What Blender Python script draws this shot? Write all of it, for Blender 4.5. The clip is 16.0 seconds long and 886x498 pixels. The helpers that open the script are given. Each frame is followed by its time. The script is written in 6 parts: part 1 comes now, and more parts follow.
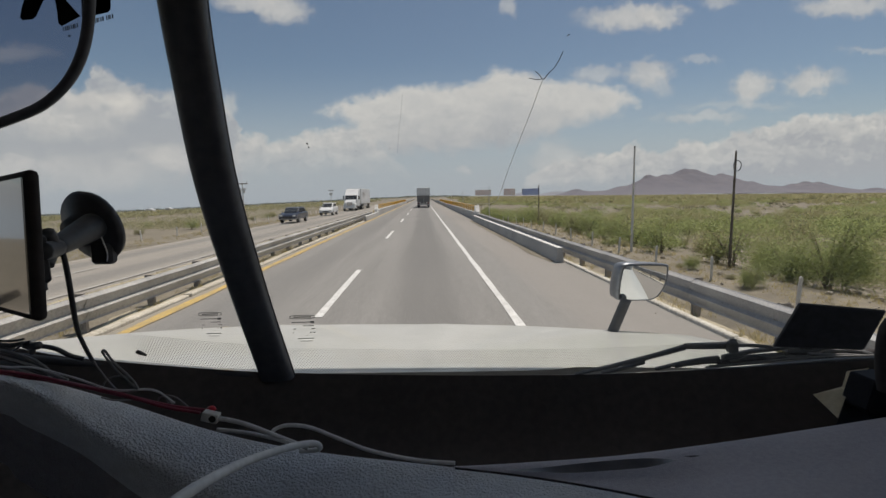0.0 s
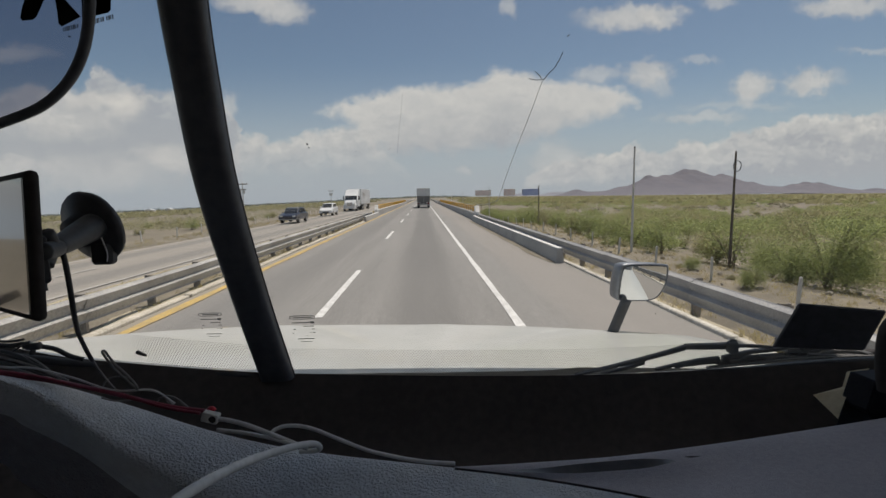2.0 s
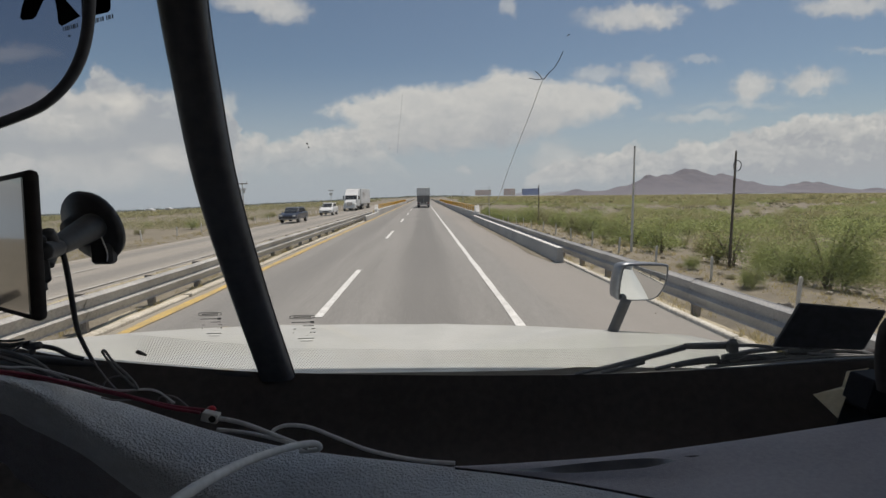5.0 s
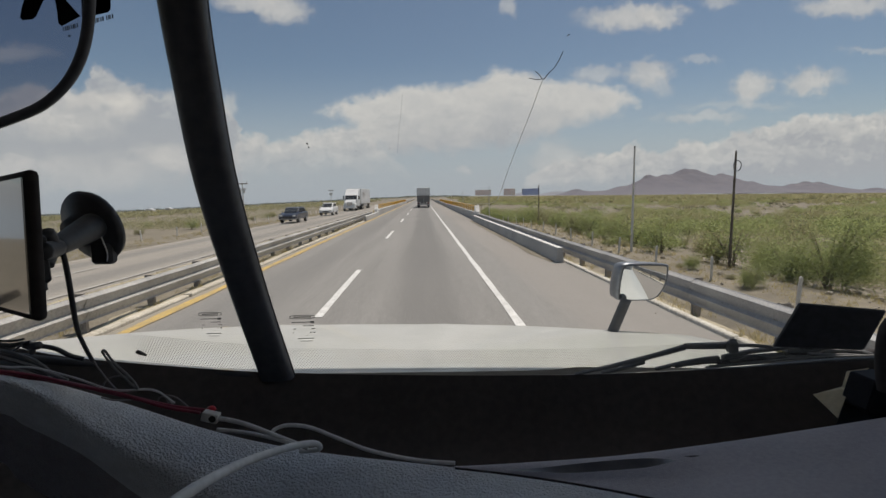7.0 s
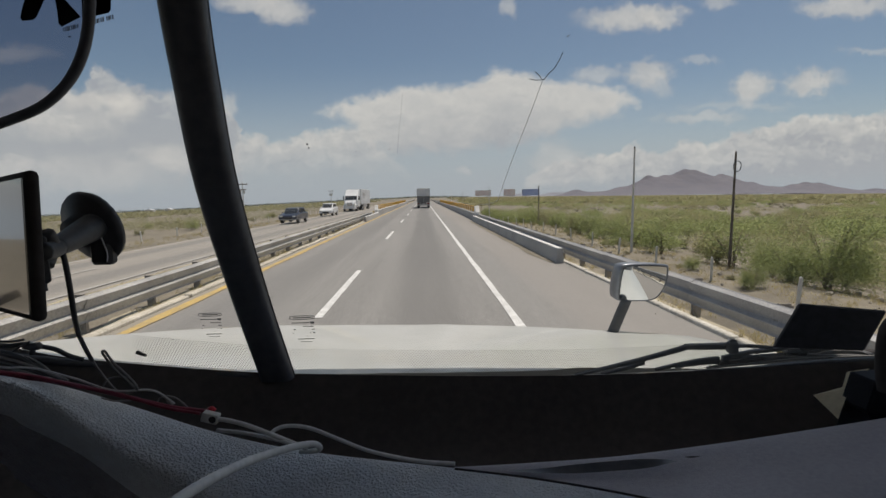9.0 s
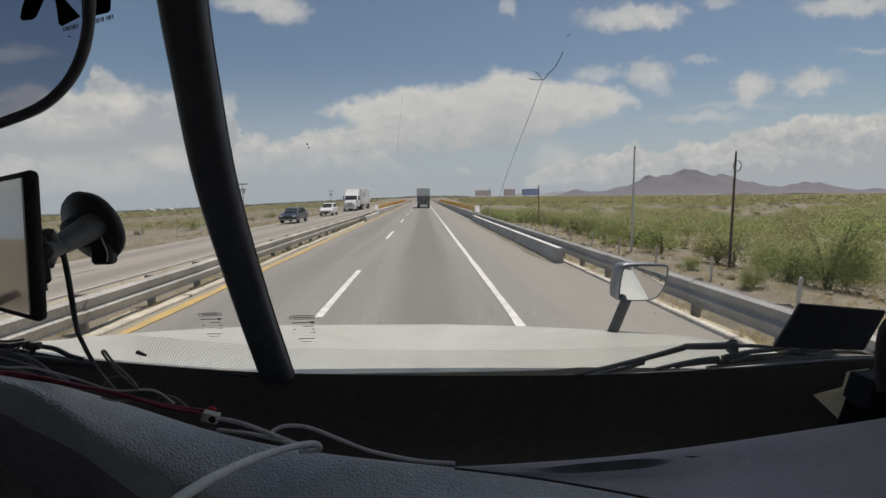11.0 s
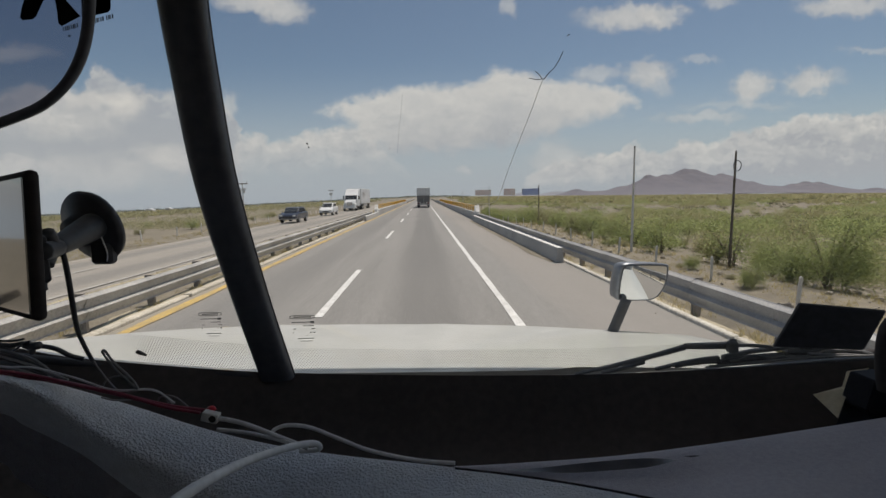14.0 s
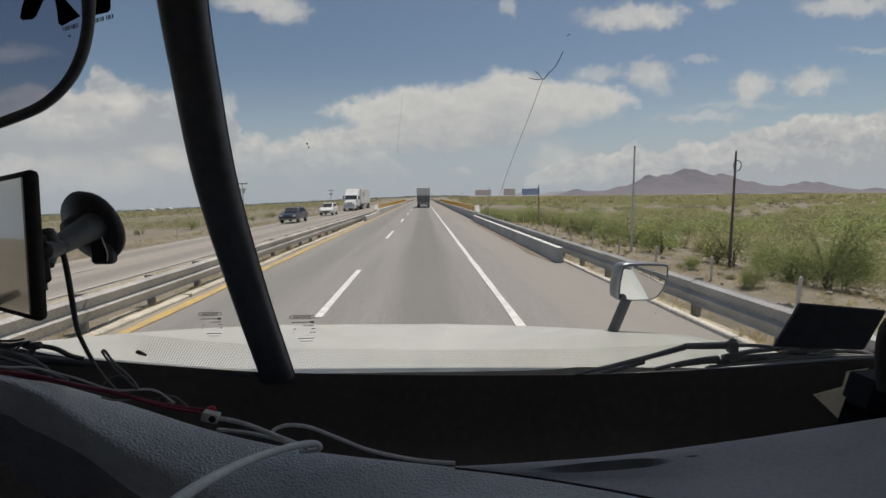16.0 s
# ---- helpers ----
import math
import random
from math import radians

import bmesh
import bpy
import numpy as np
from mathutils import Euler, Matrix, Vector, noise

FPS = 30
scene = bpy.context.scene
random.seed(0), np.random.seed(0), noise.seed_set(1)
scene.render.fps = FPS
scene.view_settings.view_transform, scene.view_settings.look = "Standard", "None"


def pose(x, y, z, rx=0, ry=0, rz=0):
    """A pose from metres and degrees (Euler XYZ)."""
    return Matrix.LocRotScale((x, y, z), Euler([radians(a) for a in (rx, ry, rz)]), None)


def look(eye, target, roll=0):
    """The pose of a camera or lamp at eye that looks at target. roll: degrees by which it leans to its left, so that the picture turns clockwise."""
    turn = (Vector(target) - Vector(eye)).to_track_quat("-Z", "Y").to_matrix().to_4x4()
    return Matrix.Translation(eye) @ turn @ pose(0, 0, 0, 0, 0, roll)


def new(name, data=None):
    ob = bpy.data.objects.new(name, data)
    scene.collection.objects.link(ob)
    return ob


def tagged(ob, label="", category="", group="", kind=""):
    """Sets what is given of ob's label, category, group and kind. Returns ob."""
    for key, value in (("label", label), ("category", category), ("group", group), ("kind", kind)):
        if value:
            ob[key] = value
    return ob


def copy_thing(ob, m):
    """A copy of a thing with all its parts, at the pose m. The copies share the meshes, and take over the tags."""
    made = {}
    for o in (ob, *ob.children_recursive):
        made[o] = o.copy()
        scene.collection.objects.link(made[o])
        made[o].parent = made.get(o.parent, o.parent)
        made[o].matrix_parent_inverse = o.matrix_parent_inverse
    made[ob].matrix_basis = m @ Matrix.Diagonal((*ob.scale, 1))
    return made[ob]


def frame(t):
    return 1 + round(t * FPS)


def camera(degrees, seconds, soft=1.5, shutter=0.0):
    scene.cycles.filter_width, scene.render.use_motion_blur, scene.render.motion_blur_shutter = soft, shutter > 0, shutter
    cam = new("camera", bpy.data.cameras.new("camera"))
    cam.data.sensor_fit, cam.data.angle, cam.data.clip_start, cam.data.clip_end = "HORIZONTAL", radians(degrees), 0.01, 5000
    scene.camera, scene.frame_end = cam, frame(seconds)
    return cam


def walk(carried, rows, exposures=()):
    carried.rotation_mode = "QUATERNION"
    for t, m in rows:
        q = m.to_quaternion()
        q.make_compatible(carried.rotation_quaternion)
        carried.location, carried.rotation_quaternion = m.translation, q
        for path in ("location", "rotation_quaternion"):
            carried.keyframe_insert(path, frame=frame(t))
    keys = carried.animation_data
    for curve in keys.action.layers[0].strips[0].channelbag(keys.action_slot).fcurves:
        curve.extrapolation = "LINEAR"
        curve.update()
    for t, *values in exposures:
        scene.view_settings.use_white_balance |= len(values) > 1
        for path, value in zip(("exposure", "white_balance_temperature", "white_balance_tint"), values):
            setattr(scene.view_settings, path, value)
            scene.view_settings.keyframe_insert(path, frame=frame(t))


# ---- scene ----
EYE = (0.0, 0.0, 2.15)
cam = camera(90.0, 16.0, soft=1.5)


def view(dip=0.0):
    """The camera, clamped on the dashboard; dip is a nod from the bumps in the road, in degrees."""
    return pose(*EYE, 83.118 + dip, 1.024, -2.538)


NODS = [(0.0, 0.05), (0.5, 0.0), (1.0, 0.03), (1.5, 0.0), (2.0, 0.1), (2.5, -0.05), (3.0, 0.12), (3.5, 0.0),
        (3.8, 0.1), (4.0, 0.5), (4.2, 0.05), (5.2, 0.05), (6.5, 0.05), (7.0, 0.05), (7.5, 0.2), (7.8, 0.0), (8.0, -0.3), (8.2, 0.0),
        (8.5, 0.12), (9.0, 0.12), (10.2, 0.1), (11.5, 0.08), (12.0, 0.05), (12.5, 0.05), (13.0, 0.05), (13.5, 0.03),
        (14.0, 0.05), (14.5, 0.07), (15.0, 0.04), (15.5, 0.06), (16.0, 0.05)]
walk(cam, [(t, view(d)) for t, d in NODS], [(0.0, 0.0, 6620, 10), (16.0, 0.0, 6620, 10)])

# ---- world and sun ----
SUN_UP, SUN_TURN = radians(69), radians(42)
scene.view_settings.exposure = 0.0
world = bpy.data.worlds.new("sky")
scene.world = world
world.use_nodes = True
wn, wl = world.node_tree.nodes, world.node_tree.links
wn.clear()


def wmath(op, a, b=None, clamp=False):
    n = wn.new("ShaderNodeMath")
    n.operation, n.use_clamp = op, clamp
    for i, v in enumerate((a, b)):
        if v is None:
            continue
        if isinstance(v, (int, float)):
            n.inputs[i].default_value = v
        else:
            wl.new(v, n.inputs[i])
    return n.outputs[0]


def wvec(op, a, b):
    n = wn.new("ShaderNodeVectorMath")
    n.operation = op
    for i, v in enumerate((a, b)):
        if isinstance(v, tuple):
            n.inputs[i].default_value = v
        else:
            wl.new(v, n.inputs[i])
    return n


def wnoise(vector, scale, detail, rough=0.55):
    n = wn.new("ShaderNodeTexNoise")
    n.inputs["Scale"].default_value, n.inputs["Detail"].default_value, n.inputs["Roughness"].default_value = scale, detail, rough
    wl.new(vector, n.inputs["Vector"])
    return n


def wramp(value, lo, hi, soft="SMOOTHSTEP"):
    n = wn.new("ShaderNodeMapRange")
    n.interpolation_type = soft
    n.inputs[1].default_value, n.inputs[2].default_value = lo, hi
    wl.new(value, n.inputs[0])
    return n.outputs[0]


def wmix(f, a, b):
    n = wn.new("ShaderNodeMix")
    n.data_type = "RGBA"
    for sock, v in ((n.inputs[0], f), (n.inputs[6], a), (n.inputs[7], b)):
        if isinstance(v, (float, tuple)):
            sock.default_value = v
        else:
            wl.new(v, sock)
    return n.outputs[2]


sky = wn.new("ShaderNodeTexSky")
sky.sky_type, sky.sun_disc, sky.sun_elevation, sky.sun_rotation = "NISHITA", False, SUN_UP, SUN_TURN
sky.air_density, sky.dust_density, sky.altitude = 1.0, 1.2, 600
gain = wvec("MULTIPLY", sky.outputs[0], (0.0745, 0.0735, 0.0695))
coord = wn.new("ShaderNodeTexCoord")
sep = wn.new("ShaderNodeSeparateXYZ")
wl.new(coord.outputs["Generated"], sep.inputs[0])
ahead = wmath("MAXIMUM", sep.outputs[1], 0.3)
flat = wn.new("ShaderNodeCombineXYZ")
wl.new(wmath("DIVIDE", sep.outputs[0], ahead), flat.inputs[0])
wl.new(wmath("DIVIDE", sep.outputs[2], ahead), flat.inputs[1])
big = wnoise(flat.outputs[0], 11.0, 5.0, 0.6)
warp = wvec("MULTIPLY", wvec("SUBTRACT", big.outputs["Color"], (0.5, 0.5, 0.5)).outputs[0], (0.060, 0.042, 0.0))
small = wnoise(flat.outputs[0], 42.0, 5.0, 0.62)
curl = wvec("MULTIPLY", wvec("SUBTRACT", small.outputs["Color"], (0.5, 0.5, 0.5)).outputs[0], (0.042, 0.036, 0.0))
spot = wvec("ADD", wvec("ADD", flat.outputs[0], warp.outputs[0]).outputs[0], curl.outputs[0]).outputs[0]
spot_parts = wn.new("ShaderNodeSeparateXYZ")
wl.new(spot, spot_parts.inputs[0])
across, height = wmath("DIVIDE", wmath("ADD", spot_parts.outputs[0], 1.0), 2.15), spot_parts.outputs[1]


def outline(pairs):
    """The height of a cloud's edge, from pairs of sideways and upwards slopes."""
    n = wn.new("ShaderNodeValToRGB")
    n.color_ramp.interpolation = "LINEAR"
    stops = n.color_ramp.elements
    for i, (u, w) in enumerate(pairs):
        e = stops[i] if i < 2 else stops.new(1.0)
        e.position = max(0.0, min(1.0, (u + 1.0) / 2.15))
        e.color = (max(0.0, w) * 2, max(0.0, w) * 2, max(0.0, w) * 2, 1)
    wl.new(across, n.inputs[0])
    return wmath("MULTIPLY", n.outputs[0], 0.5)


fine = wnoise(wvec("MULTIPLY", flat.outputs[0], (1.0, 1.7, 1.0)).outputs[0], 16.0, 9.0, 0.62)
ragged = wmath("SUBTRACT", fine.outputs["Fac"], 0.5)
shade = wnoise(wvec("MULTIPLY", spot, (1.0, 1.6, 1.0)).outputs[0], 13.0, 7.0, 0.6)
billow = wnoise(wvec("MULTIPLY", spot, (1.0, 1.5, 1.0)).outputs[0], 36.0, 5.0, 0.6)
folds = wmath("ADD", wmath("MULTIPLY", wmath("SUBTRACT", shade.outputs["Fac"], 0.5), 0.75), wmath("MULTIPLY", wmath("SUBTRACT", billow.outputs["Fac"], 0.5), 0.55))
up = wmath("DIVIDE", sep.outputs[2], ahead)
haze = wmath("SUBTRACT", 1.0, wramp(up, 0.0, 0.30), True)
colour = wmix(wmath("MULTIPLY", haze, 0.88), gain.outputs[0], (0.395, 0.437, 0.487, 1))
DULL, BRIGHT = (0.405, 0.412, 0.435, 1), (0.645, 0.625, 0.595, 1)


def layer(under, top, soft, foot=None, foot_soft=0.05, dense=0.9, depth=0.12, lift=1.0, wisp=0.35, relief=1.5):
    """A cloud bank over what lies behind it: crisp towards its top, thinning towards its foot, dull below."""
    below = wmath("SUBTRACT", outline(top), height)
    cover = wramp(wmath("ADD", below, wmath("MULTIPLY", ragged, wisp * soft)), 0.0, soft)
    if foot is not None:
        above = wmath("SUBTRACT", height, outline(foot) if isinstance(foot, list) else foot)
        cover = wmath("MULTIPLY", cover, wramp(wmath("ADD", above, wmath("MULTIPLY", ragged, 0.05)), 0.0, foot_soft))
    lit = wmath("SUBTRACT", lift, wramp(below, 0.0, depth, "LINEAR"))
    lit = wmath("ADD", lit, wmath("ADD", wmath("MULTIPLY", folds, relief), wmath("MULTIPLY", ragged, 0.5)), True)
    return wmix(wmath("MULTIPLY", cover, dense), under, wmix(lit, DULL, BRIGHT))


def puffs(under, rows):
    """Small separate clouds: sideways, upwards, half width, half height, density."""
    for u, w, ru, rw, dense in rows:
        d = wvec("MULTIPLY", wvec("SUBTRACT", spot, (u, w, 0.0)).outputs[0], (1 / ru, 1 / rw, 0.0))
        near = wmath("SUBTRACT", 1.15, wvec("LENGTH", d.outputs[0], (0, 0, 0)).outputs["Value"])
        cover = wramp(wmath("ADD", near, wmath("MULTIPLY", ragged, 1.1)), 0.0, 0.75)
        lit = wmath("ADD", wmath("ADD", wmath("MULTIPLY", near, 0.45), 0.38), wmath("MULTIPLY", folds, 1.7), True)
        under = wmix(wmath("MULTIPLY", cover, dense), under, wmix(lit, DULL, BRIGHT))
    return under


# tall grey bank beyond the centre post, with a bright crest and a lower heap
colour = layer(colour, [(-1.0, 0.19), (-0.88, 0.248), (-0.81, 0.259), (-0.766, 0.236), (-0.718, 0.247), (-0.691, 0.287), (-0.676, 0.298), (-0.657, 0.279), (-0.63, 0.262), (-0.596, 0.258), (-0.578, 0.24),
                        (-0.533, 0.243), (-0.487, 0.228), (-0.417, 0.216), (-0.401, 0.192), (-0.393, 0.138), (-0.388, 0.0)], 0.026, 0.02, 0.06, 0.78, 0.12, 0.5, 0.35, 3.2)
colour = puffs(colour, [(-0.715, 0.218, 0.10, 0.026, 0.85), (-0.625, 0.205, 0.052, 0.036, 0.9), (-0.76, 0.175, 0.18, 0.05, 0.55), (-0.546, 0.092, 0.085, 0.036, 0.75), (-0.878, 0.073, 0.071, 0.045, 0.7), (-0.70, 0.06, 0.2, 0.05, 0.5)])
# low heaped bank left of the vanishing road
colour = layer(colour, [(-0.45, 0.0), (-0.434, 0.067), (-0.415, 0.112), (-0.393, 0.142), (-0.356, 0.151), (-0.337, 0.135), (-0.303, 0.137), (-0.229, 0.151), (-0.155, 0.162), (-0.125, 0.152), (-0.102, 0.115), (-0.06, 0.085), (0.0, 0.04)],
               0.020, 0.025, 0.09, 0.85, 0.14, 0.85, 0.35, 2.8)
# broad anvil with a sharp tip
colour = layer(colour, [(-0.265, 0.11), (-0.24, 0.184), (-0.226, 0.2), (-0.2, 0.21), (-0.14, 0.225), (-0.079, 0.24), (-0.005, 0.247), (0.069, 0.251), (0.13, 0.262), (0.153, 0.28), (0.174, 0.283), (0.23, 0.274), (0.318, 0.256),
                        (0.394, 0.251), (0.445, 0.239), (0.49, 0.219), (0.504, 0.196), (0.53, 0.12)], 0.026,
               [(-0.262, 0.2), (-0.24, 0.18), (-0.205, 0.168), (-0.175, 0.155), (-0.145, 0.135), (-0.115, 0.085), (-0.058, 0.07), (0.067, 0.075), (0.167, 0.085), (0.256, 0.10), (0.32, 0.12), (0.396, 0.15), (0.485, 0.18), (0.52, 0.20)],
               0.045, 0.9, 0.17, 1.05, 0.3, 1.2)
colour = puffs(colour, [(0.30, 0.075, 0.07, 0.05, 0.5), (0.393, 0.262, 0.07, 0.022, 0.5), (0.091, 0.059, 0.022, 0.01, 0.5)])
# long heaped bank above the mountains
colour = layer(colour, [(0.2, 0.0), (0.244, 0.056), (0.269, 0.072), (0.333, 0.08), (0.391, 0.086), (0.417, 0.094), (0.449, 0.101), (0.475, 0.118), (0.501, 0.1), (0.541, 0.095), (0.585, 0.12), (0.625, 0.123), (0.645, 0.111), (0.69, 0.136),
                        (0.702, 0.145), (0.749, 0.14), (0.781, 0.151), (0.84, 0.164), (0.906, 0.173), (0.973, 0.169), (1.026, 0.177), (1.08, 0.182)], 0.016, 0.0, 0.05, 0.9, 0.11, 0.85, 0.35, 3.4)
colour = puffs(colour, [(0.506, 0.262, 0.057, 0.034, 0.75), (0.535, 0.238, 0.036, 0.031, 0.4), (0.742, 0.234, 0.060, 0.038, 0.8), (0.731, 0.206, 0.036, 0.02, 0.45), (0.872, 0.242, 0.068, 0.036, 0.8), (0.94, 0.25, 0.04, 0.022, 0.3),
                        (0.46, 0.378, 0.125, 0.033, 0.8), (0.529, 0.383, 0.062, 0.03, 0.5), (-0.287, 0.395, 0.06, 0.034, 0.75), (-0.356, 0.416, 0.085, 0.028, 0.7), (0.96, 0.405, 0.14, 0.026, 0.75), (0.62, 0.167, 0.12, 0.014, 0.45),
                        (0.62, 0.288, 0.05, 0.010, 0.35), (0.72, 0.19, 0.15, 0.012, 0.28), (-0.412, 0.204, 0.03, 0.03, 0.5), (0.193, 0.402, 0.02, 0.02, 0.5), (0.654, 0.414, 0.04, 0.02, 0.5), (1.04, 0.306, 0.12, 0.009, 0.35), (-0.85, 0.31, 0.09, 0.02, 0.4)])
# scattered cloud over the rest of the sky
stray = wnoise(coord.outputs["Generated"], 3.2, 8.0, 0.6)
overhead = wramp(sep.outputs[2], 0.42, 0.62)
behind = wramp(wmath("MULTIPLY", sep.outputs[1], -1.0), -0.35, -0.2)
rest = wmath("MULTIPLY", wramp(stray.outputs["Fac"], 0.5, 0.66), wmath("MAXIMUM", overhead, behind))
colour = wmix(wmath("MULTIPLY", rest, 0.9), colour, BRIGHT)
# thin haze along the horizon
veil = wmath("SUBTRACT", 1.0, wramp(up, 0.0, 0.15), True)
final = wmix(wmath("MULTIPLY", veil, 0.38), colour, (0.382, 0.416, 0.468, 1))
back = wn.new("ShaderNodeBackground")
wl.new(final, back.inputs[0])
back.inputs[1].default_value = 1.0
wout = wn.new("ShaderNodeOutputWorld")
wl.new(back.outputs[0], wout.inputs[0])

sun_data = bpy.data.lights.new("sun", "SUN")
sun_data.energy, sun_data.angle, sun_data.color = 4.2, radians(0.6), (1.0, 0.91, 0.82)
sun = new("sun", sun_data)
sun.matrix_world = look((math.sin(SUN_TURN) * math.cos(SUN_UP) * 60, math.cos(SUN_TURN) * math.cos(SUN_UP) * 60, math.sin(SUN_UP) * 60), (0, 0, 0))


# ---- materials ----
def mat(name, dark, light, rough=0.7, metal=0.0, blotch=2.0, grain=40.0, bump=0.15, bump_scale=None, dist=0.01, vary=0.0, island=0.0, gloss=0.5, coat=0.0, contrast=0.25, along=1.0):
    """A weathered surface: two scales of noise between two colours, uneven roughness, fine relief."""
    m = bpy.data.materials.new(name)
    m.use_nodes = True
    n, l = m.node_tree.nodes, m.node_tree.links
    b = n["Principled BSDF"]
    tc = n.new("ShaderNodeTexCoord")
    one, two = n.new("ShaderNodeTexNoise"), n.new("ShaderNodeTexNoise")
    for t, s, d in ((one, blotch, 5.0), (two, grain, 4.0)):
        t.inputs["Scale"].default_value, t.inputs["Detail"].default_value = s, d
        if along != 1.0:
            stretch = n.new("ShaderNodeMapping")
            stretch.inputs["Scale"].default_value = (1.0, along, 1.0)
            l.new(tc.outputs["Object"], stretch.inputs["Vector"])
            l.new(stretch.outputs[0], t.inputs["Vector"])
        else:
            l.new(tc.outputs["Object"], t.inputs["Vector"])
    add = n.new("ShaderNodeMath")
    add.operation = "ADD"
    l.new(one.outputs["Fac"], add.inputs[0])
    l.new(two.outputs["Fac"], add.inputs[1])
    rng = n.new("ShaderNodeMapRange")
    rng.inputs[1].default_value, rng.inputs[2].default_value = 1.0 - contrast, 1.0 + contrast
    l.new(add.outputs[0], rng.inputs[0])
    mix = n.new("ShaderNodeMix")
    mix.data_type = "RGBA"
    mix.inputs[6].default_value, mix.inputs[7].default_value = (*dark, 1), (*light, 1)
    l.new(rng.outputs[0], mix.inputs[0])
    out = mix.outputs[2]
    if vary or island:
        hsv = n.new("ShaderNodeHueSaturation")
        vr = n.new("ShaderNodeMapRange")
        amount = vary or island
        vr.inputs[3].default_value, vr.inputs[4].default_value = 1 - amount, 1 + amount
        if vary:
            l.new(n.new("ShaderNodeObjectInfo").outputs["Random"], vr.inputs[0])
        else:
            l.new(n.new("ShaderNodeNewGeometry").outputs["Random Per Island"], vr.inputs[0])
        l.new(vr.outputs[0], hsv.inputs["Value"])
        l.new(out, hsv.inputs["Color"])
        out = hsv.outputs[0]
    l.new(out, b.inputs["Base Color"])
    rr = n.new("ShaderNodeMapRange")
    rr.inputs[3].default_value, rr.inputs[4].default_value = max(0.02, rough - 0.12), min(1.0, rough + 0.12)
    l.new(one.outputs["Fac"], rr.inputs[0])
    l.new(rr.outputs[0], b.inputs["Roughness"])
    b.inputs["Metallic"].default_value = metal
    b.inputs["Specular IOR Level"].default_value = gloss
    b.inputs["Coat Weight"].default_value = coat
    if bump:
        bp = n.new("ShaderNodeBump")
        bp.inputs["Strength"].default_value, bp.inputs["Distance"].default_value = bump, dist
        src = two
        if bump_scale:
            src = n.new("ShaderNodeTexNoise")
            src.inputs["Scale"].default_value, src.inputs["Detail"].default_value = bump_scale, 3.0
            l.new(tc.outputs["Object"], src.inputs["Vector"])
        l.new(src.outputs["Fac"], bp.inputs["Height"])
        l.new(bp.outputs[0], b.inputs["Normal"])
    return m


def leafy(name, dark, light, island=0.13, gaps=0.38):
    """Thin leaves: light comes partly through them; gaps lets the finest holes between them show."""
    m = mat(name, dark, light, 0.9, blotch=0.9, grain=5.0, bump=0, island=island * 0.6, gloss=0.03, contrast=0.4)
    n, l = m.node_tree.nodes, m.node_tree.links
    tr, mx = n.new("ShaderNodeBsdfTranslucent"), n.new("ShaderNodeMixShader")
    tr.inputs[0].default_value = (*[min(1, c * 1.3) for c in light], 1)
    mx.inputs[0].default_value = 0.55
    b, o = n["Principled BSDF"], n["Material Output"]
    l.new(b.outputs[0], mx.inputs[1])
    l.new(tr.outputs[0], mx.inputs[2])
    hole, cut = n.new("ShaderNodeBsdfTransparent"), n.new("ShaderNodeMixShader")
    cut.inputs[0].default_value = gaps
    l.new(mx.outputs[0], cut.inputs[1])
    l.new(hole.outputs[0], cut.inputs[2])
    l.new(cut.outputs[0], o.inputs[0])
    return m


def asphalt(name, lanes):
    """Aged asphalt; dark oil bands along the middle of each lane and polished wheel tracks."""
    m = mat(name, (0.165, 0.160, 0.152), (0.27, 0.263, 0.25), 0.85, blotch=1.6, grain=60, bump=0.35, bump_scale=220, dist=0.004, contrast=0.40, along=0.05)
    n, l = m.node_tree.nodes, m.node_tree.links
    b = n["Principled BSDF"]
    tc = n.new("ShaderNodeTexCoord")
    sp = n.new("ShaderNodeSeparateXYZ")
    l.new(tc.outputs["Object"], sp.inputs[0])
    wob = n.new("ShaderNodeTexNoise")
    wob.inputs["Scale"].default_value = 0.05
    l.new(tc.outputs["Object"], wob.inputs["Vector"])
    base = b.inputs["Base Color"].links[0].from_socket
    for x, half, dark in lanes:
        dark = dark if isinstance(dark, tuple) else (dark, dark * 0.98, dark * 0.95)
        sub = n.new("ShaderNodeMath")
        sub.operation = "SUBTRACT"
        sub.inputs[1].default_value = x
        l.new(sp.outputs[0], sub.inputs[0])
        ab = n.new("ShaderNodeMath")
        ab.operation = "ABSOLUTE"
        l.new(sub.outputs[0], ab.inputs[0])
        mr = n.new("ShaderNodeMapRange")
        mr.interpolation_type = "SMOOTHSTEP"
        mr.inputs[1].default_value, mr.inputs[2].default_value = half, half * 0.35
        l.new(ab.outputs[0], mr.inputs[0])
        mu = n.new("ShaderNodeMath")
        mu.operation = "MULTIPLY"
        l.new(mr.outputs[0], mu.inputs[0])
        l.new(wob.outputs["Fac"], mu.inputs[1])
        mx = n.new("ShaderNodeMix")
        mx.data_type = "RGBA"
        mx.inputs[7].default_value = (*dark, 1)
        l.new(mu.outputs[0], mx.inputs[0])
        l.new(base, mx.inputs[6])
        base = mx.outputs[2]
    l.new(base, b.inputs["Base Color"])
    return m


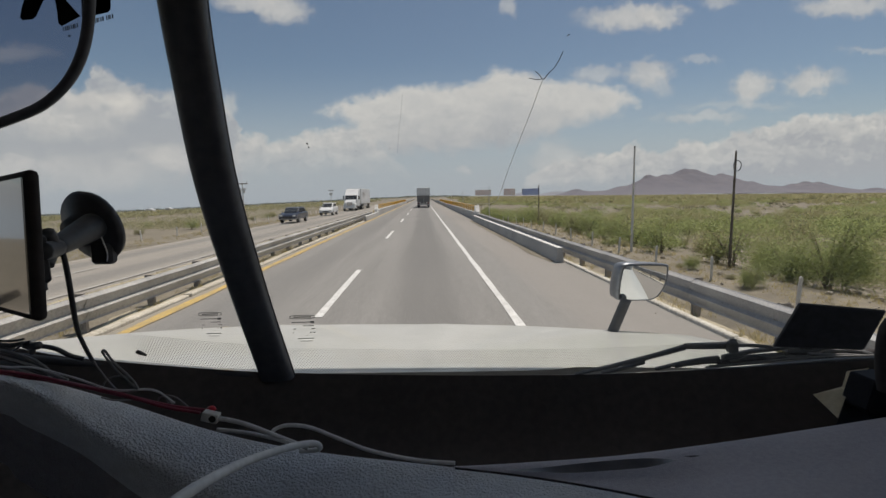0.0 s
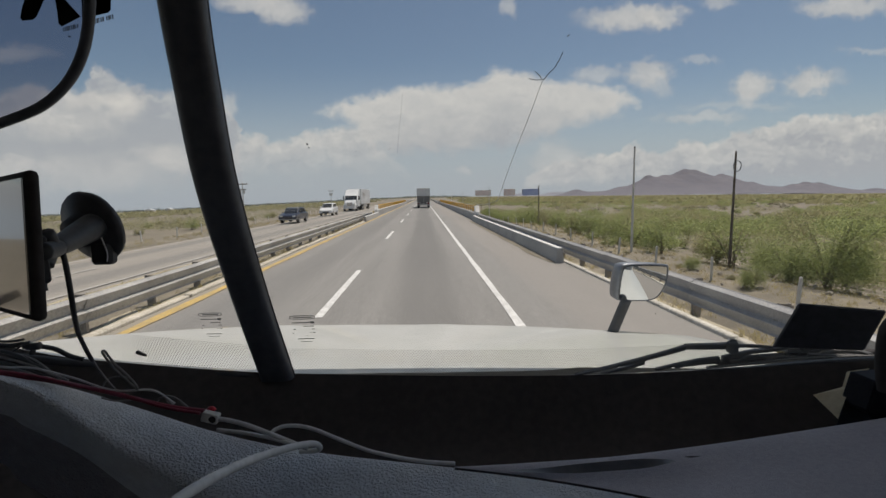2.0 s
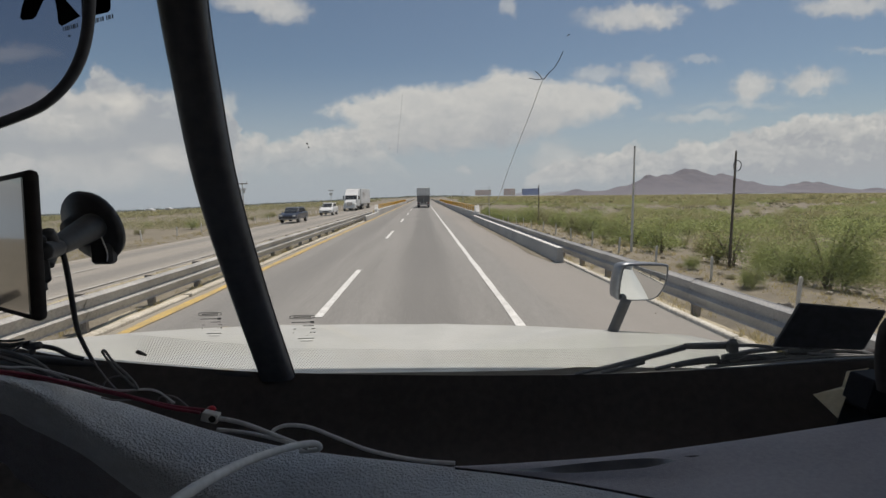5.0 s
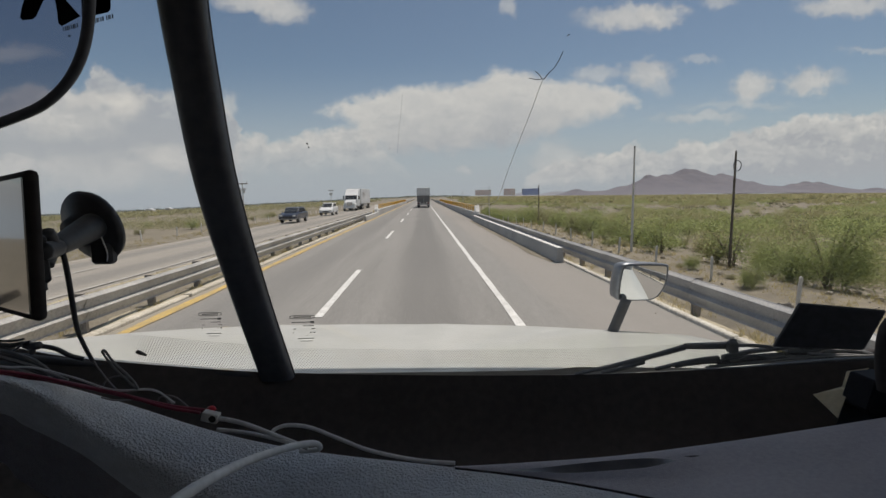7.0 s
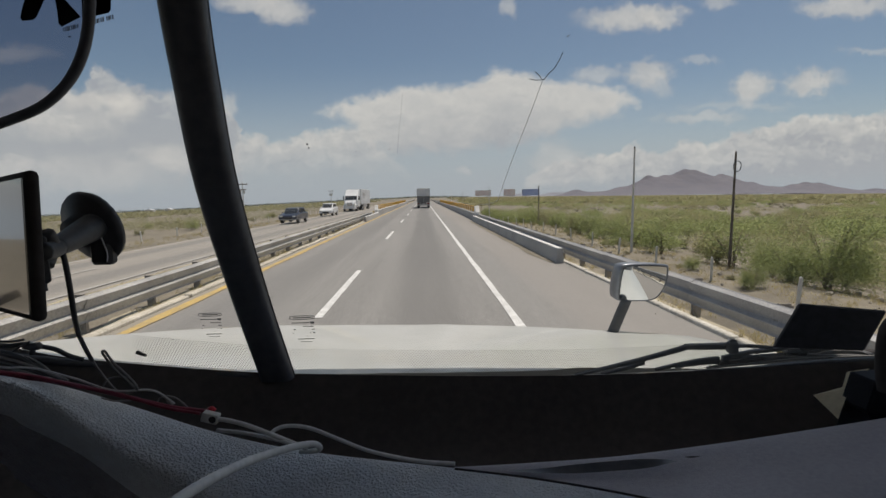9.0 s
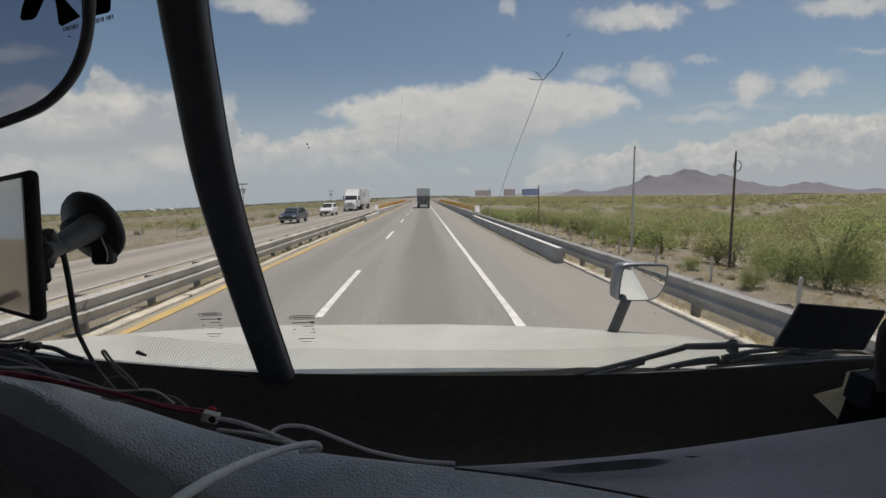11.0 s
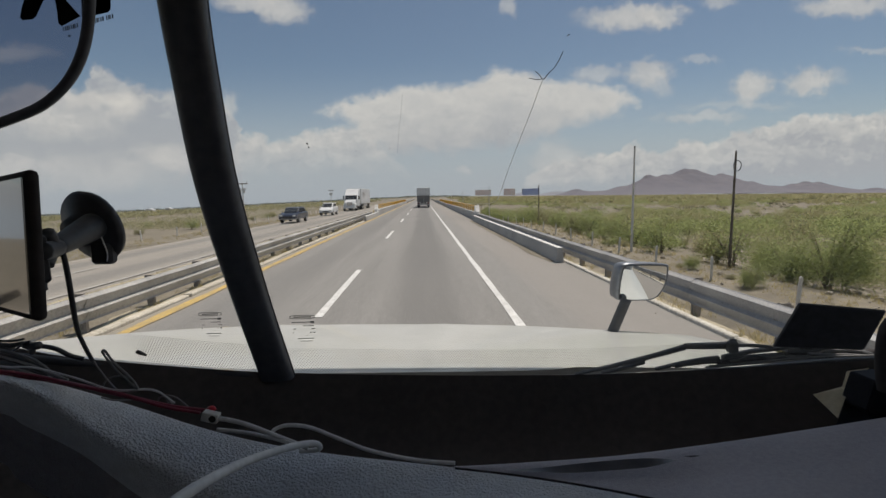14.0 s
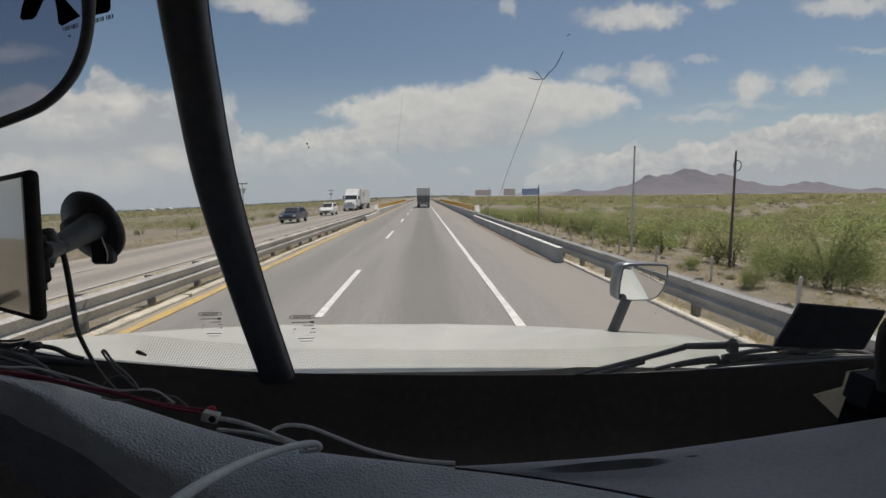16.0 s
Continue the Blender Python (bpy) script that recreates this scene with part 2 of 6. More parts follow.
def pane_glass(name, tint, gloss, dust=0.0):
    """Thin glass: lets light straight through, with a weak sheen."""
    m = bpy.data.materials.new(name)
    m.use_nodes = True
    n, l = m.node_tree.nodes, m.node_tree.links
    n.remove(n["Principled BSDF"])
    tr, gl, mx = n.new("ShaderNodeBsdfTransparent"), n.new("ShaderNodeBsdfGlossy"), n.new("ShaderNodeMixShader")
    tr.inputs[0].default_value = (*tint, 1)
    gl.inputs["Roughness"].default_value = 0.04
    mx.inputs[0].default_value = gloss
    l.new(tr.outputs[0], mx.inputs[1])
    l.new(gl.outputs[0], mx.inputs[2])
    out = mx.outputs[0]
    if dust:
        tl, dm, tc = n.new("ShaderNodeBsdfTranslucent"), n.new("ShaderNodeMixShader"), n.new("ShaderNodeTexCoord")
        tl.inputs[0].default_value = (0.78, 0.76, 0.72, 1)
        film, rng = n.new("ShaderNodeTexNoise"), n.new("ShaderNodeMapRange")
        film.inputs["Scale"].default_value, film.inputs["Detail"].default_value = 9.0, 7.0
        rng.inputs[1].default_value, rng.inputs[2].default_value = 0.3, 0.7
        rng.inputs[3].default_value, rng.inputs[4].default_value = dust * 0.75, dust * 1.25
        l.new(tc.outputs["Object"], film.inputs["Vector"])
        l.new(film.outputs["Fac"], rng.inputs[0])
        l.new(rng.outputs[0], dm.inputs[0])
        l.new(out, dm.inputs[1])
        l.new(tl.outputs[0], dm.inputs[2])
        out = dm.outputs[0]
    l.new(out, n["Material Output"].inputs[0])
    return m


M_ROAD = asphalt("aged_asphalt", [(0.0, 1.05, 0.105), (-3.65, 0.95, 0.15), (3.4, 1.3, (0.275, 0.252, 0.228)), (-5.15, 0.5, (0.36, 0.31, 0.23))])
M_ROAD2 = asphalt("aged_asphalt_opposite", [(-11.6, 9.0, (0.34, 0.305, 0.255)), (-10.1, 0.9, 0.14), (-13.2, 0.9, 0.14), (-14.9, 0.7, (0.36, 0.31, 0.23))])
M_WHITE_LINE = mat("worn_white_road_paint", (0.42, 0.42, 0.41), (0.78, 0.78, 0.76), 0.8, blotch=5, grain=50, contrast=0.3)
M_YELLOW_LINE = mat("worn_yellow_road_paint", (0.32, 0.26, 0.15), (0.60, 0.41, 0.11), 0.8, blotch=1.3, grain=14, contrast=0.34)
M_FADED_LINE = mat("faded_white_road_paint", (0.27, 0.26, 0.24), (0.52, 0.51, 0.48), 0.85, blotch=1.0, grain=12, contrast=0.4)
M_KERB = mat("weathered_kerb_concrete", (0.30, 0.275, 0.23), (0.70, 0.68, 0.62), 0.9, blotch=1.1, grain=16, bump=0.5, vary=0.14, contrast=0.34)
M_KERBOLD = mat("earth_stained_kerb_concrete", (0.34, 0.305, 0.24), (0.64, 0.60, 0.52), 0.9, blotch=1.5, grain=18, bump=0.4, vary=0.12)
M_CONC = mat("grey_concrete", (0.30, 0.30, 0.30), (0.44, 0.435, 0.42), 0.9, blotch=0.8, grain=20, bump=0.3, vary=0.05)
M_WHITEWASH = mat("whitewashed_concrete", (0.52, 0.51, 0.49), (0.80, 0.79, 0.77), 0.85, blotch=1.2, grain=22, bump=0.3)
M_STEEL = mat("galvanised_steel", (0.255, 0.255, 0.258), (0.395, 0.39, 0.382), 0.6, 0.12, blotch=1.5, grain=30, bump=0.1, vary=0.10)
M_STEELPALE = mat("pale_weathered_galvanised_steel", (0.27, 0.265, 0.255), (0.45, 0.44, 0.42), 0.6, 0.1, blotch=1.2, grain=24, bump=0.1, vary=0.08)
M_POST = mat("dull_galvanised_post", (0.19, 0.165, 0.145), (0.35, 0.315, 0.28), 0.65, 0.3, blotch=3, grain=40, vary=0.1)
M_YELLOW = mat("yellow_rail_paint", (0.48, 0.27, 0.03), (0.66, 0.39, 0.05), 0.5, blotch=2, grain=25, bump=0.1, vary=0.06)
M_DIRT = mat("dry_sandy_soil", (0.118, 0.104, 0.078), (0.24, 0.21, 0.158), 0.95, blotch=0.22, grain=2.5, bump=0.5, bump_scale=6, dist=0.05, contrast=0.3)
M_WOOD = mat("weathered_pole_wood", (0.07, 0.055, 0.04), (0.16, 0.13, 0.10), 0.9, blotch=3, grain=30, bump=0.3)
M_GREYPOLE = mat("pale_concrete_pole", (0.50, 0.49, 0.46), (0.66, 0.65, 0.62), 0.85, blotch=2, grain=20)
M_LEAF = leafy("creosote_leaves", (0.155, 0.184, 0.070), (0.286, 0.324, 0.138), 0.06)
M_LEAF2 = leafy("mesquite_leaves", (0.196, 0.190, 0.102), (0.322, 0.306, 0.170), 0.07)
M_LEAFDARK = leafy("dark_olive_leaves", (0.085, 0.088, 0.042), (0.155, 0.150, 0.075), 0.08)
# Green greyed in the colour itself to give the haze of distance.
M_WOODS = leafy("treetops_with_painted_haze", (0.100, 0.112, 0.085), (0.145, 0.155, 0.115), 0.06)
M_VERGE = mat("pale_straw_strewn_soil", (0.235, 0.205, 0.145), (0.46, 0.41, 0.30), 0.95, blotch=1.1, grain=9, bump=0.5, bump_scale=14, dist=0.03, contrast=0.3)
M_LEAFDRY = leafy("dry_scrub_leaves", (0.195, 0.192, 0.112), (0.315, 0.305, 0.185), 0.08)
M_CRACK = leafy("pale_cracked_glass", (0.62, 0.63, 0.64), (0.74, 0.74, 0.74), 0.0, 0.2)
M_TWIG = mat("grey_brown_twigs", (0.09, 0.07, 0.05), (0.19, 0.15, 0.11), 0.9, blotch=5, grain=50)
M_GRASS = leafy("dry_verge_grass", (0.20, 0.165, 0.075), (0.40, 0.34, 0.17))
M_STONE = mat("pale_field_stone", (0.25, 0.22, 0.18), (0.45, 0.41, 0.35), 0.9, blotch=3, grain=25, bump=0.4, vary=0.15)
# Distance haze is mixed into both hill colours, paler for the farther range.
M_HILL = mat("rock_with_painted_haze", (0.112, 0.112, 0.138), (0.158, 0.150, 0.170), 1.0, blotch=0.004, grain=0.03, bump=0.1, bump_scale=0.02, dist=25, contrast=0.3)
M_HILLFAR = mat("far_slope_with_painted_haze", (0.19, 0.20, 0.23), (0.23, 0.24, 0.265), 1.0, blotch=0.003, grain=0.02, bump=0)
M_HOOD = mat("white_lorry_paint", (0.475, 0.488, 0.472), (0.54, 0.55, 0.535), 0.35, blotch=1.3, grain=14, bump=0.03, coat=0.4)
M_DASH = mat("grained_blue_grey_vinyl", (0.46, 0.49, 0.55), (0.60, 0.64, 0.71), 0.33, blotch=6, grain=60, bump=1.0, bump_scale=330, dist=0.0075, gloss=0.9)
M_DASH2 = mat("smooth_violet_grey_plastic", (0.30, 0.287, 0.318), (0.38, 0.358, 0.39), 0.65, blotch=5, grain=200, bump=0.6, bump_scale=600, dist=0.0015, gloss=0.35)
# Violet-grey vinyl whose colour also carries the shade below the padded edge.
M_DASHFRONT = mat("shade_darkened_violet_vinyl", (0.19, 0.18, 0.22), (0.26, 0.25, 0.295), 0.40, blotch=6, grain=60, bump=1.0, bump_scale=330, dist=0.009, gloss=0.7)
M_SHELL = mat("silvery_grey_mirror_shell", (0.16, 0.175, 0.20), (0.24, 0.255, 0.28), 0.3, 0.5, blotch=6, grain=60, bump=0)
M_BLACK = mat("matt_black_plastic", (0.034, 0.030, 0.030), (0.050, 0.045, 0.045), 0.8, blotch=6, grain=120, bump=0.1, dist=0.001, gloss=0.2)
M_LEDGE = mat("dusty_black_ledge_vinyl", (0.052, 0.045, 0.045), (0.080, 0.070, 0.067), 0.65, blotch=3, grain=70, bump=0.15, dist=0.001, gloss=0.3)
M_FAINT = leafy("faint_dried_streaks", (0.30, 0.30, 0.30), (0.40, 0.40, 0.40), 0.0, 0.72)
M_WIPER = mat("dusty_wiper_paint", (0.055, 0.055, 0.055), (0.10, 0.10, 0.098), 0.55, blotch=8, grain=90, bump=0.1, dist=0.001)
M_TRIM = mat("grey_cab_lining", (0.36, 0.355, 0.35), (0.46, 0.455, 0.45), 0.85, blotch=4, grain=90, bump=0.1, gloss=0.2)
M_RUBBER = mat("black_rubber", (0.030, 0.031, 0.037), (0.056, 0.058, 0.067), 0.55, blotch=8, grain=90, bump=0.1, dist=0.001)
M_POSTCOAT = mat("black_painted_post", (0.058, 0.062, 0.076), (0.092, 0.098, 0.116), 0.45, blotch=5, grain=60, bump=0.05, gloss=0.4)
M_GREYCABLE = mat("dusty_grey_cable_sheath", (0.58, 0.595, 0.62), (0.76, 0.775, 0.79), 0.6, blotch=20, grain=120, bump=0.1, dist=0.001)
M_DARKCABLE = mat("grimy_grey_cable_sheath", (0.50, 0.51, 0.53), (0.68, 0.69, 0.71), 0.6, blotch=20, grain=120, bump=0.1, dist=0.001)
M_WIRE = mat("dim_grey_wire", (0.15, 0.147, 0.152), (0.26, 0.255, 0.26), 0.6, blotch=20, grain=120, bump=0)
M_REDTIP = mat("bright_red_plastic", (0.48, 0.012, 0.03), (0.60, 0.02, 0.045), 0.45, blotch=20, grain=100, bump=0)
M_REDCABLE = mat("dull_red_cable_sheath", (0.14, 0.016, 0.036), (0.24, 0.030, 0.062), 0.55, blotch=20, grain=100, bump=0.1, dist=0.001)
M_WHITEPLUG = mat("dirty_white_plug_plastic", (0.46, 0.45, 0.44), (0.66, 0.65, 0.63), 0.5, blotch=30, grain=120)
M_BEIGE = mat("sun_patch_beige", (0.68, 0.59, 0.42), (0.80, 0.71, 0.53), 0.85, blotch=12, grain=90)
M_INK = mat("black_print", (0.008, 0.008, 0.012), (0.016, 0.016, 0.02), 0.6, blotch=20, grain=80, bump=0, gloss=0.1)
M_FRIT = mat("grey_ceramic_dots", (0.19, 0.19, 0.18), (0.26, 0.26, 0.25), 0.8, blotch=20, grain=80, bump=0)
M_ETCH = mat("grey_etched_marks", (0.10, 0.10, 0.10), (0.16, 0.16, 0.16), 0.8, blotch=20, grain=80, bump=0)
M_MARK = mat("faded_grey_glass_print", (0.40, 0.40, 0.39), (0.52, 0.52, 0.50), 0.9, blotch=20, grain=400, bump=0)
M_CHROME = mat("chrome", (0.55, 0.56, 0.58), (0.7, 0.7, 0.72), 0.15, 1.0, blotch=8, grain=50, bump=0)
M_MIRROR = mat("mirror_glass", (0.82, 0.84, 0.84), (0.86, 0.88, 0.88), -0.1, 1.0, blotch=2, grain=10, bump=0)
M_GLASS = pane_glass("windscreen_glass", (0.95, 0.965, 0.96), 0.012, 0.030)
M_TINT = pane_glass("tinted_visor", (0.43, 0.44, 0.51), 0.03)
M_SCREEN = mat("dark_glossy_screen", (0.020, 0.022, 0.024), (0.028, 0.03, 0.033), 0.12, blotch=3, grain=20, bump=0, gloss=0.9, coat=0.8)
M_TYRE = mat("road_tyre_rubber", (0.012, 0.012, 0.012), (0.03, 0.03, 0.03), 0.85, blotch=5, grain=60)
M_VAN = mat("white_vehicle_paint", (0.62, 0.63, 0.64), (0.78, 0.79, 0.80), 0.35, blotch=0.8, grain=8, bump=0.02, coat=0.3)
M_TRAILER = mat("dusty_white_trailer_panel", (0.50, 0.51, 0.52), (0.68, 0.69, 0.70), 0.55, blotch=0.7, grain=9, bump=0.05)
M_DARKVAN = mat("dusty_dark_grey_trailer_doors", (0.28, 0.275, 0.265), (0.40, 0.39, 0.375), 0.6, blotch=1.0, grain=12, bump=0.05)
M_TAILGATE = mat("grimy_dark_tailgate", (0.10, 0.10, 0.10), (0.17, 0.168, 0.162), 0.6, blotch=1.0, grain=12, bump=0.05)
M_MIDGREY = mat("grey_tarpaulin", (0.44, 0.45, 0.46), (0.60, 0.61, 0.62), 0.8, blotch=1.0, grain=12, bump=0.1)
M_BLUECAR = mat("dark_blue_car_paint", (0.016, 0.022, 0.042), (0.03, 0.04, 0.07), 0.3, blotch=1.0, grain=9, bump=0.0, coat=0.5)
M_WINDOW = mat("dark_vehicle_glass", (0.015, 0.018, 0.02), (0.03, 0.034, 0.038), 0.1, blotch=1, grain=6, bump=0, gloss=0.8)
M_LAMP = mat("lamp_lens", (0.55, 0.55, 0.52), (0.7, 0.7, 0.66), 0.2, blotch=9, grain=50, bump=0)
M_REDLAMP = mat("red_lamp_lens", (0.22, 0.012, 0.01), (0.35, 0.02, 0.015), 0.3, blotch=9, grain=50, bump=0)
M_BOARD = mat("faded_billboard_sheet", (0.78, 0.60, 0.56), (0.88, 0.82, 0.80), 0.8, blotch=0.15, grain=1.2, bump=0)
M_BOARDBLUE = mat("blue_billboard_sheet", (0.30, 0.38, 0.70), (0.50, 0.57, 0.78), 0.8, blotch=0.15, grain=1.2, bump=0)


# ---- mesh helpers ----
def part(name, bm, material, parent=None, label="", smooth=False):
    me = bpy.data.meshes.new(name)
    bmesh.ops.recalc_face_normals(bm, faces=bm.faces)
    bm.to_mesh(me)
    bm.free()
    return fit_mesh(name, me, material, parent, label, smooth)


def fit_mesh(name, me, material, parent=None, label="", smooth=False):
    if material and not me.materials:
        me.materials.append(material)
    if smooth:
        me.polygons.foreach_set("use_smooth", [True] * len(me.polygons))
    ob = new(name, me)
    if parent:
        ob.parent = parent
    if label:
        tagged(ob, label)
    return ob


def thing(name, at=(0, 0, 0), label="", category="", group="", kind=""):
    ob = new(name)
    ob.empty_display_size = 0.2
    ob.location = at
    return tagged(ob, label, category, group, kind)


def raw(name, verts, faces, material=None, parent=None, label="", smooth=False):
    me = bpy.data.meshes.new(name)
    me.from_pydata([tuple(map(float, v)) for v in verts], [], [tuple(map(int, f)) for f in faces])
    me.update()
    return fit_mesh(name, me, material, parent, label, smooth)


def box(lo, hi, bevel=0.0, bm=None, segments=1):
    own = bmesh.new()
    size = [max(b - a, 1e-4) for a, b in zip(lo, hi)]
    mid = [(a + b) / 2 for a, b in zip(lo, hi)]
    bmesh.ops.create_cube(own, size=1, matrix=Matrix.Translation(mid) @ Matrix.Diagonal((*size, 1)))
    if bevel:
        bmesh.ops.bevel(own, geom=own.edges[:], offset=bevel, segments=segments, affect="EDGES", profile=0.5)
    return merge(bm, own)


def merge(bm, own):
    if bm is None:
        return own
    me = bpy.data.meshes.new("tmp")
    own.to_mesh(me)
    own.free()
    bm.from_mesh(me)
    bpy.data.meshes.remove(me)
    return bm


def rod(a, b, r0, r1=None, sides=10, bm=None):
    own = bmesh.new()
    a, b = Vector(a), Vector(b)
    way = b - a
    m = Matrix.Translation((a + b) / 2) @ way.to_track_quat("Z", "Y").to_matrix().to_4x4()
    bmesh.ops.create_cone(own, cap_ends=True, segments=sides, radius1=r0, radius2=r0 if r1 is None else r1, depth=way.length, matrix=m)
    return merge(bm, own)


def glide(points, n=8):
    """A smooth line through the points."""
    pts = [Vector(p) for p in points]
    pts = [pts[0] * 2 - pts[1]] + pts + [pts[-1] * 2 - pts[-2]]
    out = []
    for i in range(1, len(pts) - 2):
        p0, p1, p2, p3 = pts[i - 1:i + 3]
        for k in range(n):
            t = k / n
            out.append(0.5 * ((2 * p1) + (p2 - p0) * t + (2 * p0 - 5 * p1 + 4 * p2 - p3) * t * t + (3 * p1 - p0 - 3 * p2 + p3) * t ** 3))
    out.append(pts[-2])
    return out


def tube(points, r, sides=8, n=8, flat=1.0, bm=None):
    """A round cord along a smooth line; flat squeezes it upright."""
    bm = bm or bmesh.new()
    line = glide(points, n) if n else [Vector(p) for p in points]
    rings = []
    for i, p in enumerate(line):
        way = (line[min(i + 1, len(line) - 1)] - line[max(i - 1, 0)]).normalized()
        side = way.cross(Vector((0, 0, 1)))
        side = side.normalized() if side.length > 1e-4 else Vector((1, 0, 0))
        up = side.cross(way)
        rad = r if isinstance(r, float) else r[0] + (r[1] - r[0]) * i / (len(line) - 1)
        rings.append([bm.verts.new(p + side * math.cos(a) * rad + up * math.sin(a) * rad * flat) for a in (2 * math.pi * k / sides for k in range(sides))])
    for a, b in zip(rings, rings[1:]):
        for k in range(sides):
            bm.faces.new((a[k], a[(k + 1) % sides], b[(k + 1) % sides], b[k]))
    bm.faces.new(rings[0][::-1])
    bm.faces.new(rings[-1])
    return bm


def loft(rails, across=8, along=6, bm=None):
    """A smooth skin over rails, each a few points of one line."""
    bm = bm or bmesh.new()
    lines = [glide(r, across) for r in rails]
    cols = [glide([ln[i] for ln in lines], along) for i in range(len(lines[0]))]
    grid = [[bm.verts.new(p) for p in c] for c in cols]
    for a, b in zip(grid, grid[1:]):
        for k in range(len(a) - 1):
            bm.faces.new((a[k], b[k], b[k + 1], a[k + 1]))
    return bm


def thick(bm, d):
    bmesh.ops.solidify(bm, geom=bm.faces[:], thickness=d)
    return bm


def slab(outline, a, b, axis="x", bevel=0.0, bm=None):
    """A solid from an outline: axis x takes (y, z) pairs, y takes (x, z), z takes (x, y)."""
    own = bmesh.new()
    put = {"x": lambda p, t: (t, p[0], p[1]), "y": lambda p, t: (p[0], t, p[1]), "z": lambda p, t: (p[0], p[1], t)}[axis]
    lo, hi = [own.verts.new(put(p, a)) for p in outline], [own.verts.new(put(p, b)) for p in outline]
    own.faces.new(lo[::-1])
    own.faces.new(hi)
    for i in range(len(outline)):
        j = (i + 1) % len(outline)
        own.faces.new((lo[i], lo[j], hi[j], hi[i]))
    bmesh.ops.recalc_face_normals(own, faces=own.faces)
    if bevel:
        bmesh.ops.bevel(own, geom=own.edges[:], offset=bevel, segments=1, affect="EDGES")
    return merge(bm, own)


# ---- ground, roads ----
def ripple(x, y, s, seed):
    """Soft uneven noise from a few sines."""
    r = np.random.RandomState(seed)
    out = np.zeros_like(x, dtype=float)
    for _ in range(7):
        a, ph, f = r.uniform(0, 6.28), r.uniform(0, 6.28), r.uniform(0.5, 1.6) / s
        out += np.sin((x * np.cos(a) + y * np.sin(a)) * f * 6.28 + ph)
    return out / 7


def step01(v):
    v = np.clip(v, 0, 1)
    return v * v * (3 - 2 * v)


def ground_z(x, y):
    x, y = np.asarray(x, float), np.asarray(y, float)
    right = -0.04 - 0.62 * step01((x - 5.3) / 3.2) - 0.75 * step01((x - 9.0) / 8.0) - 0.009 * np.maximum(0, x - 8)
    left = -0.02 - 0.033 * np.maximum(0, -x - 5.4)
    z = np.where(x > 4.6, right, np.where(x < -5.4, left, -0.12))
    rough = step01((x - 6.5) / 4) + step01((-x - 15.5) / 4)
    z = z + rough * (0.16 * ripple(x, y, 9, 3) + 0.5 * ripple(x, y, 60, 5))
    bed = step01((y - 42) / 16) * step01((140 - y) / 16)
    z = z - bed * (0.9 * step01((x - 5.2) / 3) + 0.5 * step01((-x - 16) / 8))
    return z


def spread(lo, hi, near, first, growth):
    out, s = [0.0], first
    while out[-1] < hi:
        out.append(out[-1] + s)
        if out[-1] > near:
            s *= growth
    neg, s = [0.0], first
    while neg[-1] > lo:
        neg.append(neg[-1] - s)
        if neg[-1] < -near:
            s *= growth
    return np.array(sorted(set(neg[1:] + out)))


def grid_mesh(name, xs, ys, z, material, smooth=True):
    X, Y = np.meshgrid(xs, ys)
    verts = np.stack([X.ravel(), Y.ravel(), z(X, Y).ravel()], 1)
    nx, ny = len(xs), len(ys)
    i = np.arange(ny - 1)[:, None] * nx + np.arange(nx - 1)[None]
    i = i.ravel()
    return raw(name, verts, np.stack([i, i + 1, i + 1 + nx, i + nx], 1), material, smooth=smooth)


tagged(grid_mesh("ground", spread(-4600, 4600, 36, 0.65, 1.10), spread(-300, 4800, 90, 1.1, 1.08), ground_z, M_DIRT),
       "dry sandy desert soil with sparse scrub", "ground", kind="structure")

ROAD_L, ROAD_R, LINE_R, LINE_M, LINE_L = -5.26, 4.40, 1.56, -1.95, -4.96


def road_sheet(name, x0, x1, y0, y1, z0, z1, material):
    ys = list(range(y0, y1 + 1, 12))
    bm = bmesh.new()
    rows = [[bm.verts.new(p) for p in ((x0, y, z0 - 0.3), (x0, y, z0), ((x0 + x1) / 2, y, (z0 + z1) / 2 + 0.01), (x1, y, z1), (x1, y, z1 - 0.3))] for y in ys]
    for a, b in zip(rows, rows[1:]):
        for k in range(4):
            bm.faces.new((a[k], a[k + 1], b[k + 1], b[k]))
    return part(name, bm, material)


road = tagged(road_sheet("road", ROAD_L, ROAD_R, -120, 3000, 0.0, 0.0, M_ROAD), "worn grey two-lane asphalt carriageway with oil-darkened lanes", "road", kind="structure")
Z_OPP = [float(ground_z(x, 0)) + 0.035 for x in (-14.9, -8.4)]
road_opposite = tagged(road_sheet("road_opposite", -14.9, -8.4, -120, 3000, Z_OPP[0], Z_OPP[1], M_ROAD2), "faded grey asphalt carriageway for oncoming traffic", "road", kind="structure")


def stripe(parent, x, y0, y1, w, material, z=0.016, name="road_line", ragged=0.012, step=1.2):
    n = max(2, int((y1 - y0) / step))
    bm = bmesh.new()
    prev = None
    for i in range(n + 1):
        y = y0 + (y1 - y0) * i / n
        k = [bm.verts.new((x + s * w / 2 + random.uniform(-ragged, ragged), y, z)) for s in (-1, 1)]
        if prev:
            bm.faces.new((prev[0], prev[1], k[1], k[0]))
        prev = k
    return part(name, bm, material, parent)


